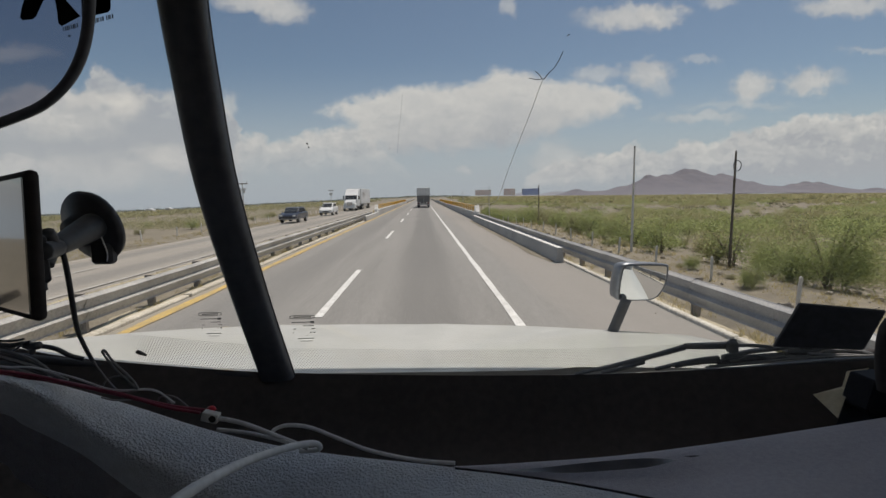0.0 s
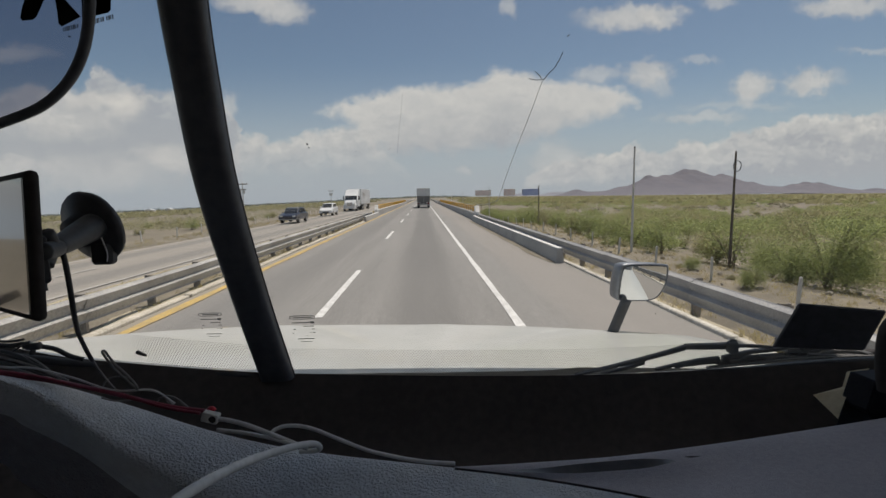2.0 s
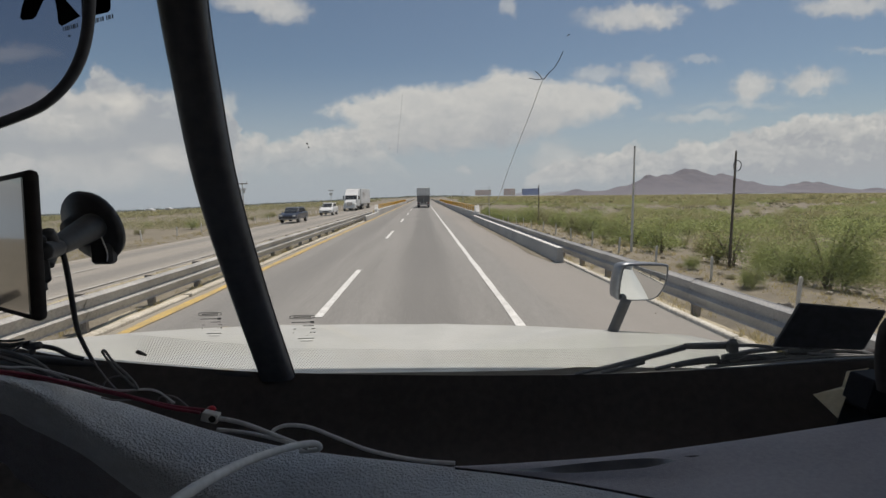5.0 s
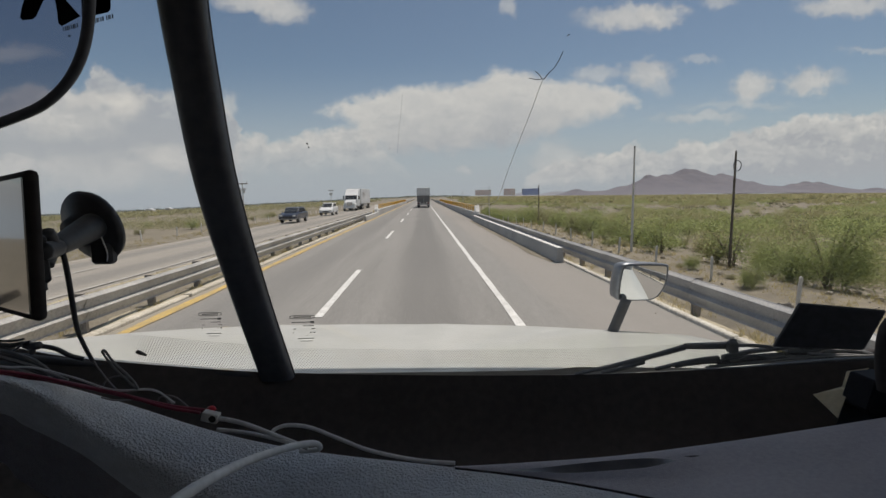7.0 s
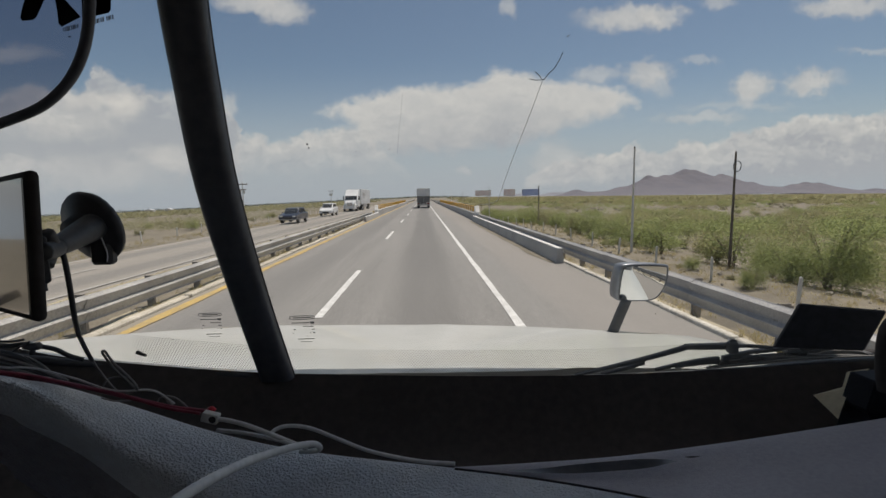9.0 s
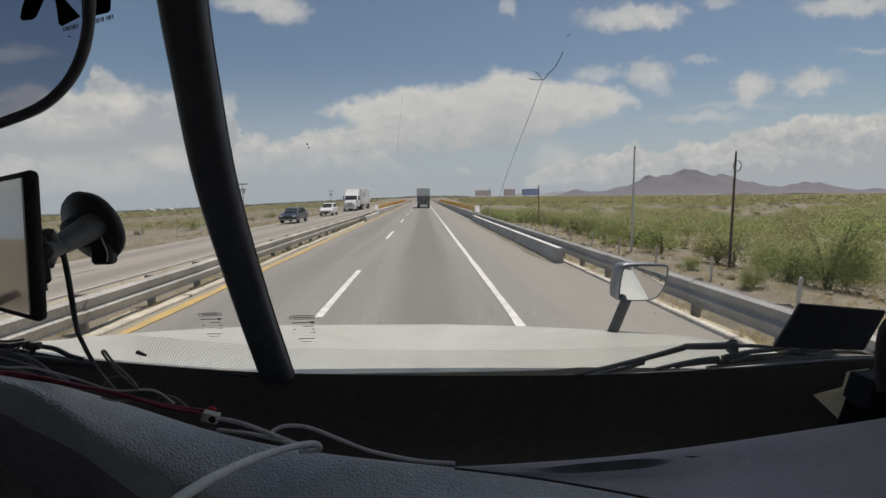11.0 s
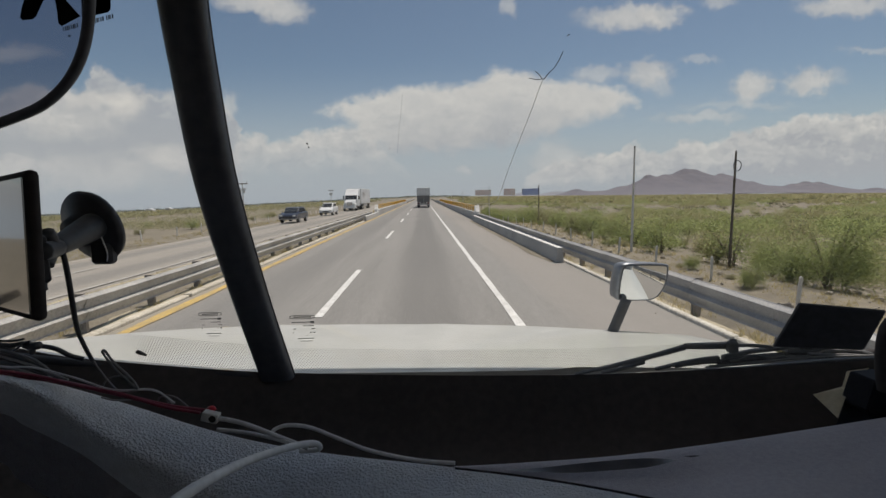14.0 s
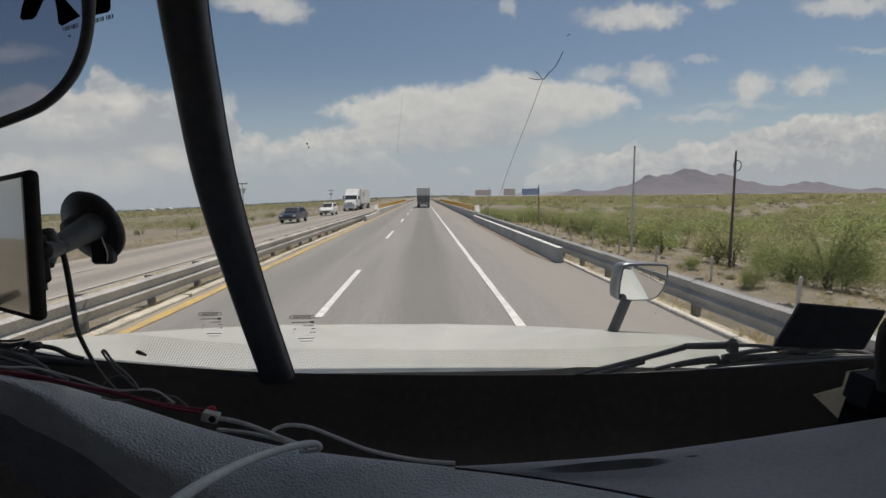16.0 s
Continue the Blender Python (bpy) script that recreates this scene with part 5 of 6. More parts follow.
CABLES = [
    ("black_cable", [(-0.297, 0.37, 2.12), (-0.293, 0.37, 2.108), (-0.299, 0.38, 2.083), (-0.3135, 0.4, 2.049), (-0.343, 0.44, 2.0221), (-0.3515, 0.454, 2.0097), (-0.3588, 0.468, 1.9954), (-0.3648, 0.482, 1.9791)], 0.0021, M_RUBBER, "thin black cable hanging from the navigator"),
    ("red_cable", [(-0.464, 0.450, 1.985), (-0.442, 0.460, 1.975), (-0.411, 0.475, 1.962), (-0.378, 0.485, 1.948), (-0.341, 0.490, 1.934), (-0.295, 0.495, 1.917), (-0.248, 0.495, 1.909)], 0.0024, M_REDCABLE, "dull red cable lying along the dashboard edge"),
    ("red_cable", [(-0.454, 0.440, 1.989), (-0.437, 0.455, 1.980), (-0.412, 0.470, 1.967), (-0.380, 0.480, 1.951), (-0.340, 0.485, 1.938), (-0.299, 0.490, 1.919), (-0.259, 0.490, 1.910)], 0.0018, M_REDCABLE, "thinner red cable twisted beside another"),
    ("grey_cable", [(-0.176, 0.275, 1.948), (-0.174, 0.305, 1.941), (-0.173, 0.350, 1.925), (-0.167, 0.405, 1.904), (-0.148, 0.445, 1.890), (-0.133, 0.465, 1.882), (-0.125, 0.472, 1.877), (-0.123, 0.476, 1.870), (-0.131, 0.480, 1.865), (-0.147, 0.480, 1.865)], (0.0046, 0.0027), M_GREYCABLE, "thick dusty grey cable looped over the dashboard"),
    ("grey_cable", [(-0.254, 0.488, 1.905), (-0.226, 0.480, 1.906), (-0.200, 0.475, 1.901), (-0.170, 0.475, 1.887), (-0.137, 0.478, 1.869)], 0.0025, M_DARKCABLE, "dusty grey cable running from the white plug"),
    ("grey_cable", [(-0.239, 0.485, 1.892), (-0.203, 0.480, 1.889), (-0.170, 0.475, 1.883), (-0.143, 0.468, 1.878)], 0.0021, M_DARKCABLE, "dusty grey cable running from the white plug"),
    ("grey_cable", [(-0.181, 0.478, 1.884), (-0.174, 0.485, 1.890), (-0.160, 0.490, 1.891), (-0.136, 0.490, 1.887), (-0.104, 0.490, 1.872), (-0.072, 0.487, 1.859), (-0.039, 0.484, 1.851), (-0.006, 0.482, 1.845), (0.030, 0.480, 1.842)], 0.0022, M_DARKCABLE, "grey cable end curving along the dashboard edge"),
    ("grey_cable", [(-0.3244, 0.49, 1.9397), (-0.3356, 0.49, 1.9514), (-0.3471, 0.49, 1.965), (-0.3555, 0.49, 1.9783), (-0.359, 0.49, 1.9856), (-0.3564, 0.49, 1.9868), (-0.3528, 0.49, 1.9809), (-0.3465, 0.49, 1.9709), (-0.3366, 0.49, 1.96), (-0.3279, 0.49, 1.9485), (-0.3239, 0.49, 1.9391)], 0.0013, M_WIRE, "thin grey cable bent into a loop"),
    ("grey_cable", [(-0.3636, 0.482, 1.9791), (-0.3637, 0.4865, 1.9696), (-0.3618, 0.491, 1.9592), (-0.3582, 0.4955, 1.9466), (-0.3543, 0.5, 1.9357)], 0.001, M_WIRE, "thin grey wire tail below the black cable"),
    ("grey_cable", [(-0.3699, 0.5, 1.9417), (-0.3634, 0.499, 1.9499), (-0.353, 0.498, 1.9533), (-0.34, 0.497, 1.9526), (-0.332, 0.496, 1.9454), (-0.329, 0.495, 1.9376)], 0.0008, M_WIRE, "thin grey wire arched over the red cable"),
    ("grey_cable", [(-0.3423, 0.495, 1.9355), (-0.3283, 0.496, 1.9378), (-0.3134, 0.497, 1.9368), (-0.3021, 0.498, 1.9292), (-0.297, 0.499, 1.921), (-0.2942, 0.5, 1.9156)], 0.0012, M_WIRE, "thin grey wire looped beside the red cable"),
    ("grey_cable", [(-0.3045, 0.5, 1.9283), (-0.293, 0.5017, 1.925), (-0.2856, 0.5033, 1.9178), (-0.2783, 0.505, 1.9083)], 0.0011, M_WIRE, "thin grey wire ending beside the plug"),
    ("grey_cable", [(-0.3726, 0.5, 1.9282), (-0.3605, 0.5, 1.9244), (-0.3467, 0.5, 1.9238), (-0.3339, 0.5, 1.9254)], 0.0009, M_WIRE, "thin grey wire under the red cable"),
    ("grey_cable", [(-0.3116, 0.5, 1.9204), (-0.3079, 0.5, 1.9257), (-0.3023, 0.5, 1.9255), (-0.2991, 0.5, 1.9185)], 0.0007, M_WIRE, "thin grey wire end"),
    ("grey_cable", [(-0.5186, 0.53, 1.9738), (-0.4974, 0.524, 1.9712), (-0.4754, 0.518, 1.9679), (-0.4532, 0.512, 1.9633), (-0.4315, 0.506, 1.9569), (-0.4076, 0.5, 1.9504)], 0.0016, M_WIRE, "thin grey wire tangled on the dashboard edge"),
    ("grey_cable", [(-0.4865, 0.53, 1.9727), (-0.4718, 0.524, 1.9717), (-0.4563, 0.518, 1.9686), (-0.4407, 0.512, 1.9622), (-0.4266, 0.506, 1.9553), (-0.4088, 0.5, 1.9505)], 0.0012, M_WIRE, "thin grey wire tangled on the dashboard edge"),
    ("grey_cable", [(-0.5107, 0.52, 1.9629), (-0.4873, 0.515, 1.9627), (-0.4645, 0.51, 1.9591), (-0.4446, 0.505, 1.9544), (-0.4258, 0.5, 1.9531)], 0.0018, M_WIRE, "grey cable lying beside the red one"),
    ("black_cable", [(-0.5259, 0.535, 1.9785), (-0.5043, 0.529, 1.9779), (-0.4803, 0.523, 1.9737), (-0.4602, 0.517, 1.9657), (-0.4403, 0.511, 1.9592), (-0.4206, 0.505, 1.9522)], 0.0022, M_RUBBER, "thin black cable tangled on the dashboard edge"),
    ("black_cable", [(-0.5181, 0.525, 1.9667), (-0.4944, 0.52, 1.9664), (-0.4716, 0.515, 1.9621), (-0.4523, 0.51, 1.9566), (-0.4329, 0.505, 1.9533)], 0.002, M_RUBBER, "thin black cable tangled on the dashboard edge"),
    ("black_cable", [(-0.5396, 0.55, 1.9816), (-0.5302, 0.5571, 1.976), (-0.5234, 0.5643, 1.9725), (-0.5146, 0.5714, 1.972), (-0.5003, 0.5786, 1.9661), (-0.4883, 0.5857, 1.9594), (-0.4765, 0.5929, 1.9471), (-0.4651, 0.6, 1.9392)], 0.003, M_RUBBER, "black cable along the foot of the windscreen"),
    ("black_cable", [(-0.5393, 0.55, 1.9837), (-0.5227, 0.55, 1.9832), (-0.5081, 0.55, 1.9827), (-0.4945, 0.55, 1.9844)], 0.0015, M_RUBBER, "thin black wire across the windscreen foot"),
    ("black_cable", [(-0.5096, 0.545, 1.968), (-0.4994, 0.545, 1.9748), (-0.4909, 0.545, 1.9795), (-0.4838, 0.545, 1.9829)], 0.0013, M_RUBBER, "thin black wire crossing a thicker cable"),
    ("black_cable", [(-0.4923, 0.548, 1.9778), (-0.4845, 0.548, 1.9761), (-0.4751, 0.548, 1.9766)], 0.0048, M_RUBBER, "short black cable tie on a wire"),
    ("black_cable", [(-0.4818, 0.548, 1.9761), (-0.4838, 0.548, 1.9711), (-0.4851, 0.548, 1.9661)], 0.003, M_RUBBER, "hanging tail of a black cable tie"),
    ("blue_grey_wire", [(-0.514, 0.500, 1.981), (-0.479, 0.500, 1.969), (-0.443, 0.500, 1.966), (-0.397, 0.495, 1.955), (-0.352, 0.490, 1.941), (-0.309, 0.490, 1.939), (-0.286, 0.490, 1.923)], 0.0011, M_DARKCABLE, "thin blue-grey wire tangled on the dashboard"),
]
for name, pts, r, m, label in CABLES:
    c = thing(name, pts[len(pts) // 2], label, "cable", "dashboard cables")
    on(c, "sheath", tube(pts, r, 10, 8), m, "", True)
plug = thing("cable_plug", (-0.247, 0.490, 1.903), "dirty white cable plug with a red tip", "plug")
PLUG = Vector((-0.2429, 0.482, 1.909))
plug_x = (Vector((-0.2285, 0.482, 1.9047)) - PLUG).normalized()
plug_z = (Vector((-0.2405, 0.482, 1.9235)) - PLUG).normalized()
plug_y = plug_z.cross(plug_x).normalized()
PLUG_M = Matrix((plug_x, plug_y, plug_x.cross(plug_y))).transposed().to_4x4()
PLUG_M.translation = PLUG
bm = box((-0.0095, -0.0045, -0.0055), (0.0085, 0.0045, 0.0055), 0.0014, segments=2)
bmesh.ops.transform(bm, matrix=PLUG_M, verts=bm.verts[:])
on(plug, "plug_body", bm, M_WHITEPLUG, "dirty white moulded body", True)
for y in (-0.0062, 0.0062):
    bm = rod((0.0030, y * 0.6, 0.0), (0.0030, y * 0.76, 0.0), 0.0040, sides=16)
    bmesh.ops.transform(bm, matrix=PLUG_M, verts=bm.verts[:])
    on(plug, "socket_ring", bm, M_BLACK, "dark socket hole")
on(plug, "red_tip", tube([(-0.251, 0.492, 1.911), (-0.247, 0.492, 1.914), (-0.244, 0.492, 1.911)], 0.0032, 8, 4), M_REDTIP, "red plastic tip", True)

board = thing("black_board", (0.601, 0.630, 1.911), "flat matt black board standing at the windscreen foot", "board")
bm = bmesh.new()
quad = [Vector(p) for p in ((0.546, 0.655, 1.905), (0.639, 0.600, 1.916), (0.651, 0.585, 1.979), (0.566, 0.635, 1.980))]
nrm = (quad[1] - quad[0]).cross(quad[3] - quad[0]).normalized() * 0.006
lo, hi = [bm.verts.new(p) for p in quad], [bm.verts.new(p + nrm) for p in quad]
bm.faces.new(lo)
bm.faces.new(hi[::-1])
for i in range(4):
    bm.faces.new((lo[i], lo[(i + 1) % 4], hi[(i + 1) % 4], hi[i]))
bmesh.ops.bevel(bm, geom=bm.edges[:], offset=0.002, segments=1, affect="EDGES")
on(board, "panel", bm, M_RUBBER)

bin_box = thing("storage_box", (0.588, 0.530, 1.844), "black plastic box at the end of the dashboard", "box")
bm = slab([(0.606, 0.600, 1.799)[0::2], (0.618, 0.600, 1.834)[0::2], (0.611, 0.600, 1.842)[0::2], (0.621, 0.600, 1.884)[0::2], (0.793, 0.600, 1.891)[0::2], (0.806, 0.600, 1.791)[0::2]], 0.56, 0.60, "y", 0.002)
on(bin_box, "shell", bm, M_INK)
on(bin_box, "grip", tube([(0.569, 0.500, 1.901), (0.563, 0.500, 1.938), (0.553, 0.490, 1.980), (0.556, 0.480, 2.000)], 0.010, 10, 5), M_BLACK, "", True)
# Beige sheet modelled in place of a sunlit patch beside the box.
card = thing("folded_card", (0.614, 0.610, 1.809), "folded beige sheet standing in for a patch of sunlight beside the black box", "card")
bm = bmesh.new()
vs = [bm.verts.new(p) for p in ((0.597, 0.630, 1.834), (0.585, 0.575, 1.824), (0.624, 0.600, 1.857), (0.652, 0.600, 1.887), (0.638, 0.620, 1.874), (0.643, 0.630, 1.845))]
bm.faces.new((vs[0], vs[1], vs[2], vs[5]))
bm.faces.new((vs[5], vs[2], vs[3], vs[4]))
thick(bm, 0.0012)
on(card, "sheet", bm, M_BEIGE)

visor = thing("sun_visor", (-0.352, 0.440, 2.293), "tinted see-through sun visor with a thick dark rim", "sun visor")
rim_pts = [(-0.280, 0.420, 2.396), (-0.285, 0.425, 2.354), (-0.294, 0.430, 2.314), (-0.306, 0.435, 2.286), (-0.325, 0.440, 2.262), (-0.348, 0.440, 2.242), (-0.375, 0.440, 2.230), (-0.411, 0.440, 2.220), (-0.472, 0.440, 2.214)]
on(visor, "rim", tube(rim_pts, 0.0045, 10, 6), M_POSTCOAT, "dark rubber rim", True)
bm = bmesh.new()
ln = glide(rim_pts, 4)
pv = [bm.verts.new(p) for p in ln] + [bm.verts.new((-0.423, 0.420, 2.395))]
bm.faces.new(pv)
o = on(visor, "tinted_panel", bm, M_TINT, "grey-tinted clear panel")
sticker = thing("windscreen_sticker", (-0.359, 0.520, 2.354), "black and grey sticker with a barcode on the glass", "sticker")
for pts in ([(-0.427, 0.520, 2.348), (-0.425, 0.520, 2.345), (-0.414, 0.520, 2.346), (-0.410, 0.520, 2.349), (-0.403, 0.520, 2.361), (-0.397, 0.520, 2.371), (-0.418, 0.520, 2.371), (-0.424, 0.520, 2.358)], [(-0.389, 0.520, 2.371), (-0.382, 0.520, 2.371), (-0.364, 0.520, 2.349), (-0.385, 0.520, 2.339), (-0.388, 0.520, 2.342), (-0.388, 0.520, 2.354)], [(-0.361, 0.520, 2.371), (-0.330, 0.520, 2.371), (-0.332, 0.520, 2.356), (-0.335, 0.520, 2.353), (-0.363, 0.520, 2.347)]):
    bm = bmesh.new()
    bm.faces.new([bm.verts.new(p) for p in pts])
    thick(bm, 0.0008)
    on(sticker, "black_field", bm, M_INK)
bm = bmesh.new()
for k in range(26):
    if k in (8, 9, 15, 21):
        continue
    x, y, z = (-0.383, 0.519, 2.335)
    w = 0.0006 + 0.0008 * ((k * 7) % 3) / 2
    box((x + k * 0.0021, y, z - 0.0015 + k * 0.00052), (x + k * 0.0021 + w, y + 0.0004, z + 0.003 + k * 0.00052), 0, bm)
for k in range(0, 9, 3):
    x, y, z = (-0.379, 0.519, 2.328)
    box((x + k * 0.0042, y, z + k * 0.001 - (k % 3) * 0.002), (x + k * 0.0042 + 0.003, y + 0.0004, z + 0.001 + k * 0.001 - (k % 3) * 0.002), 0, bm)
on(sticker, "barcode", bm, M_ETCH, "small grey barcode")


# ---- roadside: fences, poles, boards ----
def fence_post():
    f = thing("fence_post", (0, 0, 0), "slim pale concrete fence post in dry soil", "fence post", "wire fence posts")
    bm = slab([(-0.033, -0.4), (0.033, -0.4), (0.028, 0.72), (0.0, 0.76), (-0.028, 0.72)], -0.033, 0.033, "y", 0.006)
    part("shaft", bm, M_GREYPOLE, f)
    return f


first = None
for x, y0, n, gap in ((8.7, 6.5, 44, 3.2), (-18.6, 14.0, 26, 4.0)):
    for i in range(n):
        y = y0 + i * gap
        px = x + random.uniform(-0.08, 0.08)
        m = pose(px, y, float(ground_z(px, y)) - 0.02, random.uniform(-3, 3), random.uniform(-4, 4), random.uniform(-20, 20))
        if first is None:
            first = fence_post()
            first.matrix_basis = m
        else:
            copy_thing(first, m)


def pole(x, y, h, r, material, label, arms=False, coil=False):
    z = float(ground_z(x, y))
    p = thing("utility_pole", (x, y, z - 0.05), label, "pole", "roadside poles")
    part("shaft", rod((0, 0, -0.4), (0, 0, h), r, r * 0.6, 10), material, p)
    if arms:
        part("crossarm", box((-0.55, -0.05, h - 0.22), (0.55, 0.05, h - 0.12), 0.01), M_POST, p)
        part("crossarm", box((-0.40, -0.05, h - 0.75), (0.40, 0.05, h - 0.66), 0.01), M_POST, p)
        for ix in (-0.48, 0.0, 0.48):
            part("insulator", rod((ix, 0, h - 0.12), (ix, 0, h + 0.08), 0.035, 0.025, 8), M_GREYPOLE, p)
        for ix in (-0.2, 0.2):
            part("transformer", rod((ix, -0.16, h - 1.15), (ix, -0.16, h - 0.78), 0.11, 0.11, 12), M_GREYPOLE, p)
    else:
        part("pole_cap", rod((0, 0, h), (0, 0, h + 0.06), r * 0.75, r * 0.3, 10), M_POST, p)
    if coil:
        ring = [(0.02 + 0.15 * math.cos(a), -r - 0.02, h - 0.5 + 0.19 * math.sin(a)) for a in (2 * math.pi * k / 12 for k in range(13))]
        part("cable_coil", tube(ring, 0.014, 6, 3), M_RUBBER, p, "black coil of spare cable")
    return p


for x, y, h in ((9.4, 19.6, 4.7), (9.8, 66.0, 5.2), (10.0, 112.0, 5.2), (10.0, 158.0, 5.2)):
    pole(x, y, h, 0.06, M_GREYPOLE, "pale grey roadside pole among green bushes")
for x, y, h in ((11.6, 16.2, 4.4), (11.5, 44.0, 3.9), (12.0, 92.0, 3.9), (12.2, 140.0, 3.9)):
    pole(x, y, h, 0.06, M_WOOD, "dark weathered wooden pole with a coil of cable" if y < 20 else "dark weathered wooden pole among green bushes", coil=y < 20)
for x, y, h in ((-19.0, 48.0, 4.6), (-19.6, 96.0, 4.6), (-20.2, 144.0, 4.6)):
    pole(x, y, h, 0.07, M_GREYPOLE, "pale power pole with crossarms and transformers", True)


def billboard(x, y, w, h, material, label):
    z = float(ground_z(x, y))
    b = thing("billboard", (x, y, z), label, "billboard", "far billboards")
    part("sheet", box((-w / 2, -0.1, 4.0), (w / 2, 0.1, 4.0 + h), 0.03), material, b)
    part("frame", box((-w / 2 - 0.15, 0.1, 3.85), (w / 2 + 0.15, 0.3, 4.15 + h), 0.03), M_POST, b)
    for k in (-0.3, 0.3):
        part("leg", rod((k * w, 0.2, -0.5), (k * w, 0.2, 4.2), 0.2, 0.2, 8), M_POST, b)


billboard(58, 430, 15, 5, M_BOARD, "faded red and white billboard far off")
billboard(84, 432, 11, 6, M_BOARD, "faded red and white billboard far off")
billboard(106, 436, 17, 6, M_BOARDBLUE, "blue billboard far off on steel legs")


def shed(x, y, w, label):
    z = float(ground_z(x, y)) - 0.1
    s = thing("farm_shed", (x, y, z), label, "shed", "far sheds")
    part("wall", box((-w / 2, -4, 0), (w / 2, 4, 3.2), 0.03), M_WHITEWASH, s)
    part("roof", slab([(-w / 2 - 0.4, 3.2), (w / 2 + 0.4, 3.2), (0, 5.0)], -4.4, 4.4, "y", 0.03), M_VAN, s, "white metal roof")
    for k in (-0.25, 0.25):
        part("door", box((k * w - 1.2, -4.06, 0), (k * w + 1.2, -3.99, 2.5), 0.02), M_DARKVAN, s)


shed(-418, 700, 12, "low white farm shed far across the plain")
shed(-398, 715, 9, "low white farm shed far across the plain")


# ---- vehicles ----
def wheel(parent, x, y, r, w):
    t = part("wheel", rod((x - w / 2, y, r), (x + w / 2, y, r), r, sides=20), M_TYRE, parent, "black tyre")
    part("rim", rod((x - w / 2 - 0.01, y, r), (x + w / 2 + 0.01, y, r), r * 0.56, sides=14), M_STEEL, t, "steel rim")


def lead_truck(y):
    t = thing("box_truck", (0.02, y, 0.01), "dusty grey box lorry driving ahead, seen from behind", "lorry")
    part("cargo_body", box((-1.22, 0.12, 1.05), (1.22, 9.5, 3.70), 0.04), M_MIDGREY, t, "grey tarpaulin-sided cargo body")
    for a, b in ((-1.19, -0.02), (0.02, 1.19)):
        part("rear_door", box((a, 0.02, 2.30), (b, 0.12, 3.46), 0.02), M_TRAILER, t, "grey upper rear panel")
        part("tailgate", box((a, 0.0, 1.08), (b, 0.12, 2.26), 0.02), M_TAILGATE, t, "dark lower tailgate")
    part("roof_edge", box((-1.25, -0.02, 3.50), (1.25, 0.5, 3.74), 0.03), M_VAN, t, "white upper edge")
    for x in (-1.23, 1.17):
        part("corner_rail", box((x, -0.01, 1.02), (x + 0.06, 0.12, 3.5), 0.01), M_STEEL, t)
    part("chassis", box((-0.5, 0.1, 0.75), (0.5, 12.2, 1.04), 0.02), M_BLACK, t)
    part("bumper", box((-1.2, -0.05, 0.50), (1.2, 0.10, 0.72), 0.02), M_DARKVAN, t, "dark under-run bumper")
    for x in (-1.05, 0.8):
        part("tail_lamp", box((x, -0.03, 0.82), (x + 0.26, 0.1, 0.96), 0.02), M_REDLAMP, t, "red tail lamp")
        part("mud_flap", box((x - 0.12, 0.9, 0.2), (x + 0.4, 0.93, 0.95), 0.005), M_RUBBER, t)
    part("number_plate", box((-0.24, -0.06, 0.80), (0.24, -0.04, 0.94), 0.004), M_LAMP, t)
    part("cab", box((-1.15, 10.0, 0.8), (1.15, 12.2, 3.2), 0.12), M_VAN, t, "white cab")
    for x in (-0.95, 0.95):
        for yy in (1.7, 3.0, 11.0):
            wheel(t, x, yy, 0.5, 0.32)


lead_truck(84.0)


